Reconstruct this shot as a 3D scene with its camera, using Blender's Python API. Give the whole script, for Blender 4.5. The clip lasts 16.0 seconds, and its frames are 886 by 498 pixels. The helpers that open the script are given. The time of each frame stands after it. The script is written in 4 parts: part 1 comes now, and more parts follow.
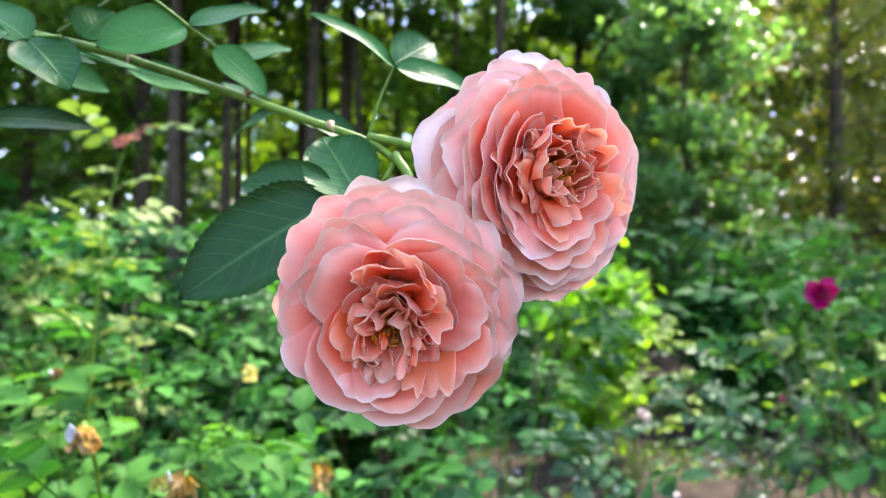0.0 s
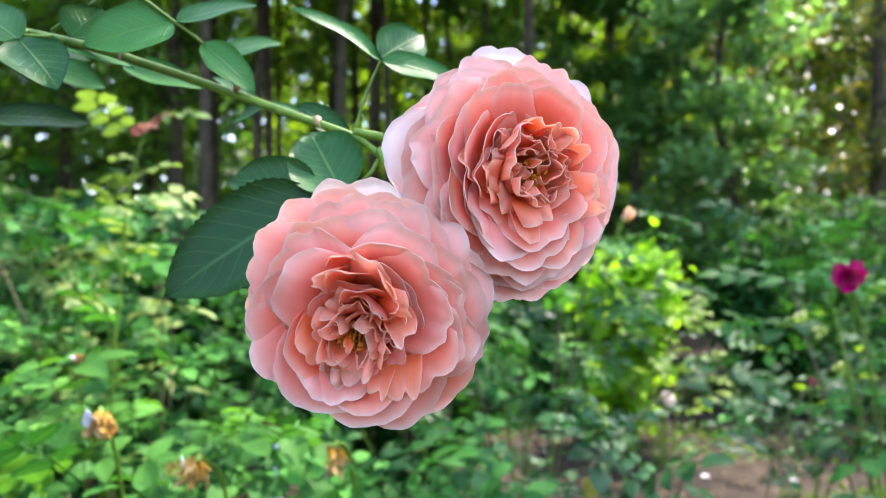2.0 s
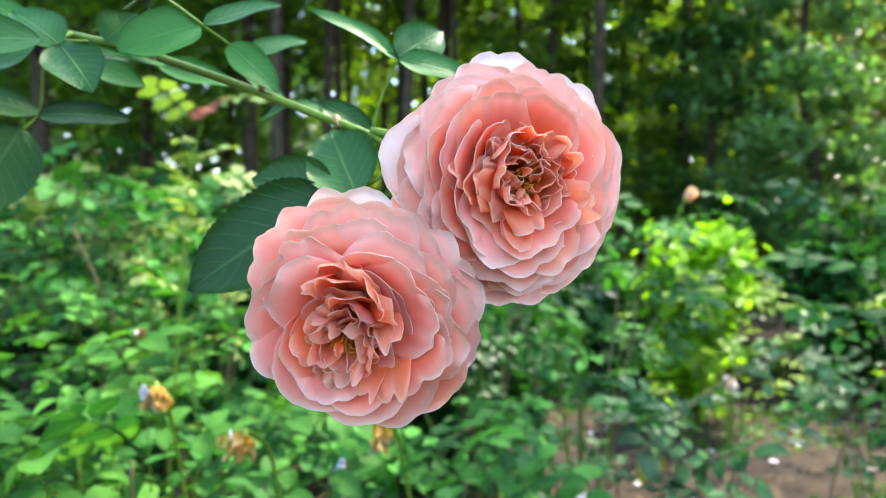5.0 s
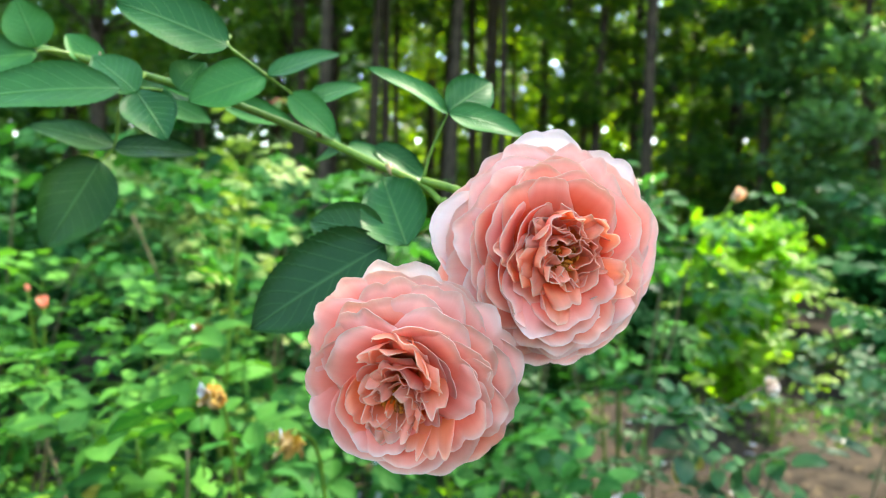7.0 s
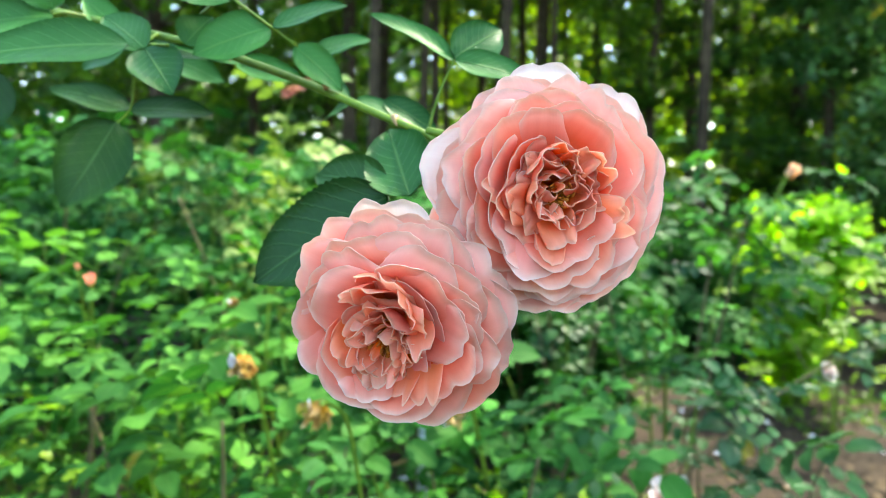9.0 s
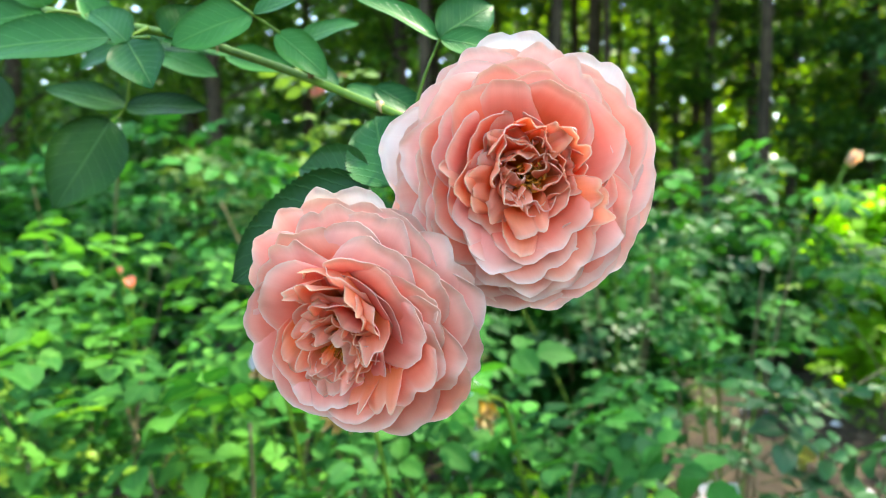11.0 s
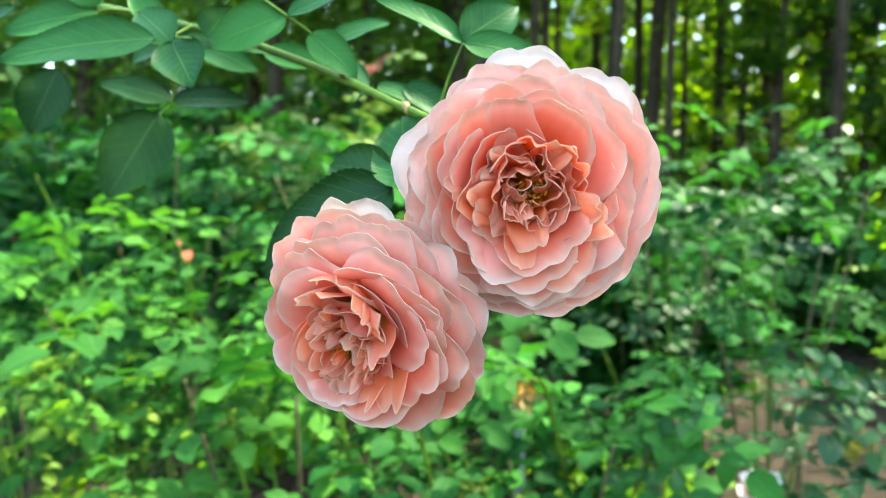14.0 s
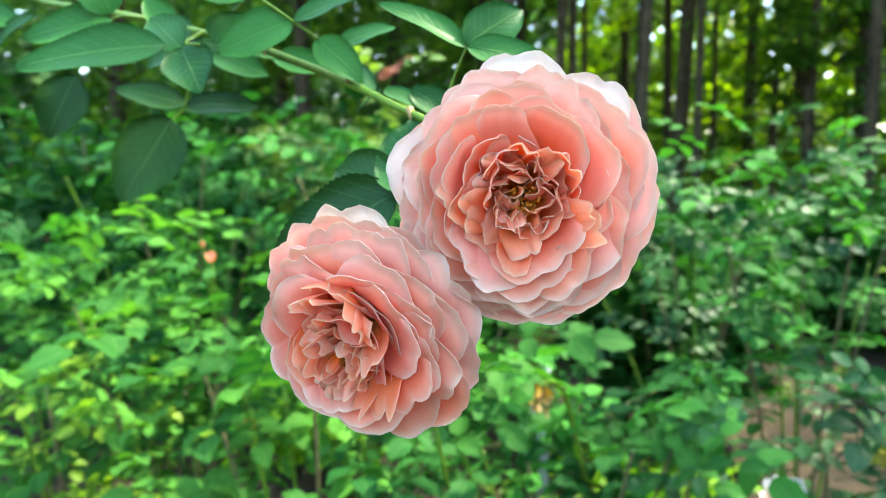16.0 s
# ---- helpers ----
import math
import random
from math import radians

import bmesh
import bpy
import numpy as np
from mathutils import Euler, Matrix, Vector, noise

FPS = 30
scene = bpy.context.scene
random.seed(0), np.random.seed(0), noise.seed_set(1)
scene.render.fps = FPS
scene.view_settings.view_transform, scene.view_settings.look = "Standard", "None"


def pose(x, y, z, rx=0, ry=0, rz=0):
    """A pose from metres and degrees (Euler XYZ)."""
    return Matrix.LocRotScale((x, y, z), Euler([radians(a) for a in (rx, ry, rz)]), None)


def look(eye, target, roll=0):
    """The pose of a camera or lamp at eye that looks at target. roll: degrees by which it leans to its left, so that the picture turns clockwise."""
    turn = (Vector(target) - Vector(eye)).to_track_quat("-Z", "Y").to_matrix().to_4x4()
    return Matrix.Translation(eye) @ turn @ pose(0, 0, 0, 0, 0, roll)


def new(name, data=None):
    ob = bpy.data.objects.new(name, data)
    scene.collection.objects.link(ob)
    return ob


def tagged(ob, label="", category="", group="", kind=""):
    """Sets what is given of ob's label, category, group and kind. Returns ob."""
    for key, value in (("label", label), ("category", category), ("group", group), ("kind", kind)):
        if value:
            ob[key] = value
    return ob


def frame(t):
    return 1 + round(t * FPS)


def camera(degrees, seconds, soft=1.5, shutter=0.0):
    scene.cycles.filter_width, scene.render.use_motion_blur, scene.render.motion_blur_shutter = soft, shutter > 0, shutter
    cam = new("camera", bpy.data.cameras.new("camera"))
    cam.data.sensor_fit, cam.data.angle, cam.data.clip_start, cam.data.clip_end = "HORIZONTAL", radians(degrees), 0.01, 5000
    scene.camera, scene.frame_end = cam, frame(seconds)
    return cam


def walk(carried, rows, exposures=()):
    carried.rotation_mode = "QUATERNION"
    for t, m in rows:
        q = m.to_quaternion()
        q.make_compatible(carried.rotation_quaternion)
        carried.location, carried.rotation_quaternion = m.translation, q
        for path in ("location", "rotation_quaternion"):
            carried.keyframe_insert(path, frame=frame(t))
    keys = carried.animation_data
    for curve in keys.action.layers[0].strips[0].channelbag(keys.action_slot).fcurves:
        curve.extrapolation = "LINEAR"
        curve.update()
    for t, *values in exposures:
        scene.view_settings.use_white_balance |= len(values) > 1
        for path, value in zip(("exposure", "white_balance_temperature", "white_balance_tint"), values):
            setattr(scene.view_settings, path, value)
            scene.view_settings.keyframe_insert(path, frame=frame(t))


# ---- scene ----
import functools

cam = camera(64.1, 16.0, soft=1.0)
PATH = [
    (0, (0.018, 0.004, 1.29), (-0.078, 2.0, 1.362), -0.4),
    (0.5, (0.026, 0.006, 1.294), (-0.09, 2.002, 1.349), -0.4),
    (1, (0.029, 0.006, 1.295), (-0.107, 2.001, 1.338), -0.5),
    (1.5, (0.04, 0.008, 1.299), (-0.122, 2.002, 1.326), -0.5),
    (2, (0.046, 0.008, 1.3), (-0.14, 1.999, 1.314), -0.6),
    (2.5, (0.045, 0.006, 1.301), (-0.167, 1.995, 1.303), -0.7),
    (3, (0.054, 0.012, 1.298), (-0.188, 1.997, 1.294), -0.9),
    (3.5, (0.062, 0.008, 1.305), (-0.21, 1.989, 1.29), -0.8),
    (4, (0.072, 0.007, 1.311), (-0.236, 1.983, 1.28), -0.6),
    (6.5, (0.084, -0.004, 1.332), (-0.385, 1.937, 1.221), 1.0),
    (7, (0.085, -0.019, 1.362), (-0.411, 1.914, 1.233), 1.3),
    (7.5, (0.095, 0.001, 1.336), (-0.436, 1.924, 1.204), 1.2),
    (8, (0.106, 0.012, 1.327), (-0.463, 1.924, 1.192), 0.7),
    (8.5, (0.108, 0.003, 1.337), (-0.493, 1.905, 1.185), 0.9),
    (9, (0.111, 0.003, 1.337), (-0.526, 1.892, 1.177), 0.8),
    (11.5, (0.142, 0.054, 1.33), (-0.671, 1.873, 1.159), -0.3),
    (12, (0.141, 0.027, 1.358), (-0.69, 1.836, 1.164), 0.1),
    (12.5, (0.15, 0.056, 1.341), (-0.705, 1.853, 1.138), -0.0),
    (13, (0.157, 0.064, 1.355), (-0.719, 1.847, 1.127), 0.5),
    (13.5, (0.155, 0.03, 1.37), (-0.751, 1.797, 1.134), 0.0),
    (14, (0.165, 0.047, 1.349), (-0.763, 1.802, 1.108), -0.0),
    (14.5, (0.171, 0.049, 1.352), (-0.778, 1.792, 1.105), 0.0),
    (15, (0.161, 0.008, 1.364), (-0.805, 1.742, 1.12), -0.4),
    (15.5, (0.173, 0.056, 1.334), (-0.808, 1.782, 1.096), -0.3),
    (16, (0.177, 0.056, 1.352), (-0.818, 1.774, 1.111), -0.2),
]
EXPOSURES = [(0.0, 3.35, 6400.0, 25.0), (4.0, 3.34, 6460.0, 18.0), (6.5, 3.38, 6760.0, 8.0), (9.0, 3.38, 6840.0, 6.0), (11.5, 3.39, 6880.0, 2.0), (16.0, 3.40, 6830.0, -1.0)]
walk(cam, [(t, look(eye, target, roll)) for t, eye, target, roll in PATH], EXPOSURES)

# the lens is focused on the flowers; a small round aperture softens the distance
cam.data.dof.use_dof = True
cam.data.dof.focus_distance = 0.32
cam.data.dof.aperture_fstop = 8.5

# ---- light ----
SUN_AZ, SUN_EL = 30.0, 58.0          # degrees to the right of +y, and up
world = bpy.data.worlds.new("sky")
scene.world = world
world.use_nodes = True
wn = world.node_tree
bg = wn.nodes["Background"]
sky = wn.nodes.new("ShaderNodeTexSky")
sky.sky_type = "NISHITA"
sky.sun_disc = False
sky.sun_elevation = radians(SUN_EL)
sky.sun_rotation = radians(SUN_AZ)
sky.air_density, sky.dust_density, sky.ozone_density = 1.0, 1.5, 1.0
wn.links.new(sky.outputs[0], bg.inputs[0])
bg.inputs[1].default_value = 0.15
sun_way = Vector((math.sin(radians(SUN_AZ)) * math.cos(radians(SUN_EL)), math.cos(radians(SUN_AZ)) * math.cos(radians(SUN_EL)), math.sin(radians(SUN_EL))))
lamp = bpy.data.lights.new("sun", "SUN")
lamp.energy, lamp.angle, lamp.color = 2.2, radians(0.6), (1.0, 0.92, 0.77)
sun = new("sun", lamp)
sun.matrix_world = look(sun_way * 50, (0, 0, 0))

# ---- materials ----
def make(name):
    m = bpy.data.materials.new(name)
    m.use_nodes = True
    nt = m.node_tree
    b = nt.nodes["Principled BSDF"]
    return m, nt, b


def node(nt, kind, **props):
    n = nt.nodes.new(kind)
    for k, v in props.items():
        if k in ("operation", "blend_type", "data_type", "attribute_name", "wave_type", "feature"):
            setattr(n, k, v)
        else:
            n.inputs[k].default_value = v
    return n


def ramp(nt, source, stops):
    r = nt.nodes.new("ShaderNodeValToRGB")
    while len(r.color_ramp.elements) < len(stops):
        r.color_ramp.elements.new(0.5)
    for e, (p, c) in zip(r.color_ramp.elements, stops):
        e.position, e.color = p, (*c, 1)
    nt.links.new(source, r.inputs[0])
    return r.outputs[0]


def mix(nt, kind, fac, a, b):
    n = nt.nodes.new("ShaderNodeMix")
    n.data_type, n.blend_type = "RGBA", kind
    for sock, val in ((n.inputs[0], fac), (n.inputs[6], a), (n.inputs[7], b)):
        if hasattr(val, "links"):
            nt.links.new(val, sock)
        elif isinstance(val, tuple):
            sock.default_value = (*val, 1)
        else:
            sock.default_value = val
    return n.outputs[2]


def noise_tex(nt, scale, detail=3.0, coord="Object", rough=0.55):
    tc = nt.nodes.new("ShaderNodeTexCoord")
    n = nt.nodes.new("ShaderNodeTexNoise")
    n.inputs["Scale"].default_value, n.inputs["Detail"].default_value, n.inputs["Roughness"].default_value = scale, detail, rough
    nt.links.new(tc.outputs[coord], n.inputs["Vector"])
    return n.outputs[0]


def bump(nt, b, height, strength, distance=0.001):
    n = nt.nodes.new("ShaderNodeBump")
    n.inputs["Strength"].default_value, n.inputs["Distance"].default_value = strength, distance
    nt.links.new(height, n.inputs["Height"])
    nt.links.new(n.outputs[0], b.inputs["Normal"])


def thin(nt, b, color, share):
    """Lets light through a thin blade or petal: the share of translucent light."""
    tr = nt.nodes.new("ShaderNodeBsdfTranslucent")
    nt.links.new(color, tr.inputs[0])
    mx = nt.nodes.new("ShaderNodeMixShader")
    mx.inputs[0].default_value = share
    nt.links.new(b.outputs[0], mx.inputs[1])
    nt.links.new(tr.outputs[0], mx.inputs[2])
    nt.links.new(mx.outputs[0], nt.nodes["Material Output"].inputs[0])


def petal_material(name, stops, rim, share=0.6):
    m, nt, b = make(name)
    uv = nt.nodes.new("ShaderNodeTexCoord")
    sep = nt.nodes.new("ShaderNodeSeparateXYZ")
    nt.links.new(uv.outputs["UV"], sep.inputs[0])
    base = ramp(nt, sep.outputs[1], stops)
    # fine veins that run from the claw to the rim
    vein = nt.nodes.new("ShaderNodeTexNoise")
    mp = nt.nodes.new("ShaderNodeMapping")
    mp.inputs["Scale"].default_value = (26.0, 1.6, 1.0)
    nt.links.new(uv.outputs["UV"], mp.inputs[0])
    nt.links.new(mp.outputs[0], vein.inputs["Vector"])
    vein.inputs["Scale"].default_value, vein.inputs["Detail"].default_value = 1.0, 2.0
    veined = mix(nt, "MULTIPLY", 0.2, base, ramp(nt, vein.outputs[0], [(0.35, (0.92, 0.8, 0.8)), (0.65, (1, 1, 1))]))
    blot = mix(nt, "MIX", ramp(nt, noise_tex(nt, 70.0), [(0.45, (0, 0, 0)), (0.75, (0.18, 0.18, 0.18))]), veined, rim)
    info = nt.nodes.new("ShaderNodeObjectInfo")
    hs = nt.nodes.new("ShaderNodeHueSaturation")
    mr = nt.nodes.new("ShaderNodeMapRange")
    mr.inputs[3].default_value, mr.inputs[4].default_value = 0.86, 1.12
    nt.links.new(info.outputs["Random"], mr.inputs[0])
    nt.links.new(mr.outputs[0], hs.inputs["Saturation"])
    nt.links.new(blot, hs.inputs["Color"])
    nt.links.new(hs.outputs[0], b.inputs["Base Color"])
    b.inputs["Roughness"].default_value = 0.5
    b.inputs["Specular IOR Level"].default_value = 0.1
    bump(nt, b, vein.outputs[0], 0.22, 0.0005)
    thin(nt, b, hs.outputs[0], share)
    return m


# claw-to-rim petal colour; its deep stops also hold the folds' bounced glow
PINK = petal_material("petal coral", [(0.0, (0.97, 0.44, 0.05)), (0.25, (0.97, 0.27, 0.04)), (0.5, (0.97, 0.19, 0.065)), (0.72, (0.97, 0.235, 0.13)), (0.86, (0.97, 0.34, 0.23)), (0.95, (0.97, 0.52, 0.38)), (0.98, (0.97, 0.64, 0.49)), (1.0, (0.97, 0.78, 0.64))], (0.97, 0.42, 0.28), 0.52)
MID = petal_material("petal light pink", [(0.0, (0.97, 0.38, 0.07)), (0.35, (0.97, 0.23, 0.08)), (0.62, (0.97, 0.245, 0.145)), (0.80, (0.97, 0.35, 0.24)), (0.92, (0.97, 0.53, 0.40)), (0.965, (0.97, 0.64, 0.50)), (1.0, (0.97, 0.78, 0.65))], (0.97, 0.50, 0.36), 0.52)
PALE = petal_material("petal pale", [(0.0, (0.92, 0.53, 0.27)), (0.25, (0.92, 0.46, 0.33)), (0.5, (0.92, 0.60, 0.48)), (0.75, (0.92, 0.75, 0.63)), (1.0, (0.92, 0.83, 0.74))], (0.92, 0.75, 0.67), 0.55)
HEART = petal_material("petal apricot", [(0.0, (0.97, 0.55, 0.04)), (0.35, (0.97, 0.36, 0.06)), (0.6, (0.97, 0.34, 0.13)), (0.84, (0.97, 0.45, 0.27)), (0.96, (0.97, 0.57, 0.40)), (1.0, (0.97, 0.78, 0.60))], (0.97, 0.59, 0.31), 0.7)
MAGENTA = petal_material("petal magenta", [(0.0, (0.5, 0.02, 0.10)), (0.6, (0.55, 0.01, 0.13)), (1.0, (0.6, 0.03, 0.18))], (0.62, 0.05, 0.2), 0.6)
WHITE = petal_material("petal white", [(0.0, (0.85, 0.45, 0.1)), (0.35, (0.85, 0.45, 0.35)), (0.7, (0.85, 0.8, 0.76)), (1.0, (0.86, 0.84, 0.82))], (0.86, 0.8, 0.76), 0.6)
PEACH = petal_material("petal peach", [(0.0, (0.8, 0.5, 0.2)), (0.6, (0.88, 0.42, 0.26)), (1.0, (0.9, 0.52, 0.4))], (0.85, 0.55, 0.4), 0.6)
FADED = petal_material("petal faded", [(0.0, (0.6, 0.45, 0.2)), (0.6, (0.85, 0.60, 0.38)), (1.0, (0.88, 0.70, 0.52))], (0.8, 0.6, 0.4), 0.6)
DRY = petal_material("petal dried", [(0.0, (0.16, 0.07, 0.015)), (0.5, (0.42, 0.23, 0.045)), (1.0, (0.62, 0.42, 0.13))], (0.14, 0.07, 0.025), 0.5)


def leaf_material(name, dark, light, back, share=0.3, rough=0.42, veins=True, island=False, spots=None, gloss=0.2):
    dark, light = tuple(0.86 * c for c in dark), tuple(0.86 * c for c in light)
    m, nt, b = make(name)
    if island:
        src = nt.nodes.new("ShaderNodeNewGeometry").outputs["Random Per Island"]
    else:
        src = nt.nodes.new("ShaderNodeObjectInfo").outputs["Random"]
    col = ramp(nt, src, [(0.0, dark), (0.55, tuple((a + c) / 2 for a, c in zip(dark, light))), (1.0, light)])
    col = mix(nt, "MULTIPLY", 0.5, col, ramp(nt, noise_tex(nt, 45.0, 4.0), [(0.3, (0.62, 0.7, 0.6)), (0.7, (1, 1, 1))]))
    if veins:
        uv = nt.nodes.new("ShaderNodeTexCoord")
        sep = nt.nodes.new("ShaderNodeSeparateXYZ")
        nt.links.new(uv.outputs["UV"], sep.inputs[0])
        # u is 0 on the midrib and 1 at the edge, v runs from stalk to tip
        slant = node(nt, "ShaderNodeMath", operation="MULTIPLY_ADD")
        nt.links.new(sep.outputs[0], slant.inputs[0])
        slant.inputs[1].default_value = -0.28
        nt.links.new(sep.outputs[1], slant.inputs[2])
        freq = node(nt, "ShaderNodeMath", operation="MULTIPLY")
        nt.links.new(slant.outputs[0], freq.inputs[0])
        freq.inputs[1].default_value = 8.5
        fr = node(nt, "ShaderNodeMath", operation="PINGPONG")
        nt.links.new(freq.outputs[0], fr.inputs[0])
        fr.inputs[1].default_value = 0.5
        side = ramp(nt, fr.outputs[0], [(0.0, (1, 1, 1)), (0.09, (0, 0, 0))])
        rib = ramp(nt, sep.outputs[0], [(0.0, (1, 1, 1)), (0.07, (0, 0, 0))])
        both = mix(nt, "LIGHTEN", 1.0, mix(nt, "MULTIPLY", 1.0, side, (0.15, 0.15, 0.15)), mix(nt, "MULTIPLY", 1.0, rib, (0.4, 0.4, 0.4)))
        col = mix(nt, "MIX", both, col, back)
        quilt = mix(nt, "ADD", 0.35, both, noise_tex(nt, 130.0, 2.0))
        bump(nt, b, quilt, 0.8, 0.0014)
    if spots:
        col = mix(nt, "MIX", ramp(nt, noise_tex(nt, 60.0, 2.0), [(0.56, (0, 0, 0)), (0.66, (0.9, 0.9, 0.9))]), col, spots)
    nt.links.new(col, b.inputs["Base Color"])
    b.inputs["Roughness"].default_value = rough
    b.inputs["Specular IOR Level"].default_value = gloss
    warm = mix(nt, "MULTIPLY", 1.0, col, (1.3, 1.35, 0.55))
    thin(nt, b, warm, share)
    return m


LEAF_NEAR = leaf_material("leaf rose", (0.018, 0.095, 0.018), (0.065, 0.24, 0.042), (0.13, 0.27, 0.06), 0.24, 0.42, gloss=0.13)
# darker copy of LEAF_NEAR: shade on turned-away leaves as colour
LEAF_SHADE = leaf_material("leaf rose shaded", (0.014, 0.062, 0.010), (0.034, 0.118, 0.018), (0.08, 0.19, 0.05), 0.2, 0.42, gloss=0.15)
LEAF_BUSH = leaf_material("leaf bush", (0.008, 0.060, 0.014), (0.060, 0.24, 0.034), (0.12, 0.26, 0.06), 0.34, 0.6, gloss=0.08)
# brighter copy of LEAF_BUSH: sun on the front bushes put into colour
LEAF_BUSH_SUNLIT = leaf_material("leaf bush sunlit", (0.016, 0.095, 0.018), (0.100, 0.285, 0.038), (0.14, 0.28, 0.06), 0.38, 0.6, gloss=0.08)
LEAF_BLUE = leaf_material("leaf bluish", (0.008, 0.05, 0.017), (0.047, 0.155, 0.04), (0.10, 0.20, 0.06), 0.28, 0.45, gloss=0.16)
LEAF_PALE = leaf_material("leaf pale", (0.13, 0.23, 0.04), (0.22, 0.30, 0.07), (0.3, 0.36, 0.15), 0.35, 0.5)
# yellow-green leaf whose bright colour also holds the sunlight on open bushes
LEAF_LIME_SUNLIT = leaf_material("leaf lime sunlit", (0.13, 0.27, 0.02), (0.26, 0.42, 0.035), (0.3, 0.45, 0.1), 0.5, 0.45)
LEAF_RED = leaf_material("leaf young red", (0.30, 0.05, 0.03), (0.36, 0.14, 0.05), (0.4, 0.2, 0.1), 0.35, 0.4)
LEAF_YELLOW = leaf_material("leaf yellow", (0.29, 0.26, 0.02), (0.38, 0.34, 0.03), (0.5, 0.45, 0.1), 0.35, 0.5, True, False, (0.16, 0.07, 0.02))
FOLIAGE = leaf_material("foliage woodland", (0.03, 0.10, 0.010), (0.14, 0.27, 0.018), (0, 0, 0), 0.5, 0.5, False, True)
# brighter copy of the woodland leaf, with sunlight put into its colour
FOLIAGE_SUNLIT = leaf_material("foliage sunlit", (0.06, 0.16, 0.008), (0.26, 0.39, 0.014), (0, 0, 0), 0.6, 0.5, False, True)
# dark tree's own leaf; also the half-shade tone of the woods to the left
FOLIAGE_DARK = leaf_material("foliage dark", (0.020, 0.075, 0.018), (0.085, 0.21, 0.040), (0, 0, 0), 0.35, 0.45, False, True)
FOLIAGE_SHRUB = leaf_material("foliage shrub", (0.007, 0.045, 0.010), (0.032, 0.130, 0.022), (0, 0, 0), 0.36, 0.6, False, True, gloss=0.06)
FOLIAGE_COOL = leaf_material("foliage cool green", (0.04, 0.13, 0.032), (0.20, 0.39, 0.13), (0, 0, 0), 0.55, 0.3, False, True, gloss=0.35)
# lime leaf, its colour raised for sun shining through shrub and weeds
FOLIAGE_LIME_SUNLIT = leaf_material("foliage lime sunlit", (0.17, 0.40, 0.012), (0.30, 0.56, 0.02), (0, 0, 0), 0.6, 0.45, False, True)
FOLIAGE_RUST = leaf_material("foliage rusty", (0.035, 0.11, 0.015), (0.23, 0.20, 0.035), (0, 0, 0), 0.5, 0.25, False, True, gloss=0.3)


def plain(name, stops, scale, rough, strength=0.6, distance=0.002, metal=0.0, coord="Object"):
    m, nt, b = make(name)
    n = noise_tex(nt, scale, 6.0, coord)
    big = noise_tex(nt, scale * 0.13, 3.0, coord)
    col = mix(nt, "MULTIPLY", 0.6, ramp(nt, n, stops), ramp(nt, big, [(0.3, (0.55, 0.55, 0.55)), (0.7, (1, 1, 1))]))
    nt.links.new(col, b.inputs["Base Color"])
    b.inputs["Roughness"].default_value, b.inputs["Metallic"].default_value = rough, metal
    b.inputs["Specular IOR Level"].default_value = 0.5 if metal else 0.2
    bump(nt, b, n, strength, distance)
    return m


STEM = plain("stem green", [(0.3, (0.075, 0.15, 0.010)), (0.7, (0.14, 0.24, 0.018))], 160.0, 0.45, 0.3, 0.0006)
STEM_BROWN = plain("stem brown", [(0.3, (0.08, 0.06, 0.03)), (0.7, (0.16, 0.14, 0.06))], 120.0, 0.6, 0.4, 0.001)
THORN = plain("thorn", [(0.3, (0.30, 0.20, 0.08)), (0.7, (0.36, 0.26, 0.10))], 200.0, 0.45, 0.2, 0.0004)
BARK = plain("bark", [(0.3, (0.022, 0.016, 0.009)), (0.7, (0.080, 0.058, 0.030))], 9.0, 0.9, 1.0, 0.03)
SOIL = plain("soil", [(0.25, (0.009, 0.006, 0.0034)), (0.5, (0.021, 0.0145, 0.008)), (0.8, (0.045, 0.031, 0.018))], 7.0, 0.95, 1.0, 0.03)
LITTER = plain("leaf litter", [(0.3, (0.026, 0.019, 0.009)), (0.7, (0.12, 0.086, 0.045))], 30.0, 0.9, 0.5, 0.003)
STEEL = plain("galvanised steel", [(0.3, (0.35, 0.40, 0.46)), (0.7, (0.55, 0.60, 0.66))], 40.0, 0.4, 0.2, 0.001, 0.6)
STAMEN = plain("stamen", [(0.3, (0.42, 0.11, 0.012)), (0.7, (0.75, 0.32, 0.03))], 300.0, 0.6, 0.2, 0.0004)
PAPER = plain("bleached petal", [(0.3, (0.62, 0.60, 0.58)), (0.7, (0.76, 0.75, 0.74))], 60.0, 0.7, 0.2, 0.001)


# ---- building helpers ----
def part(name, bm, material, parent, label=""):
    if isinstance(bm, bmesh.types.BMesh):
        me = bpy.data.meshes.new(name)
        bm.to_mesh(me)
        bm.free()
    else:
        me = bm
    if material and not me.materials:
        me.materials.append(material)
    ob = new(name, me)
    if parent:
        ob.parent = parent
    return tagged(ob, label)


def thing(name, label, category, place=(0, 0, 0), group="", kind=""):
    ob = new(name)
    ob.empty_display_size = 0.05
    ob.location = place
    return tagged(ob, label, category, group, kind)


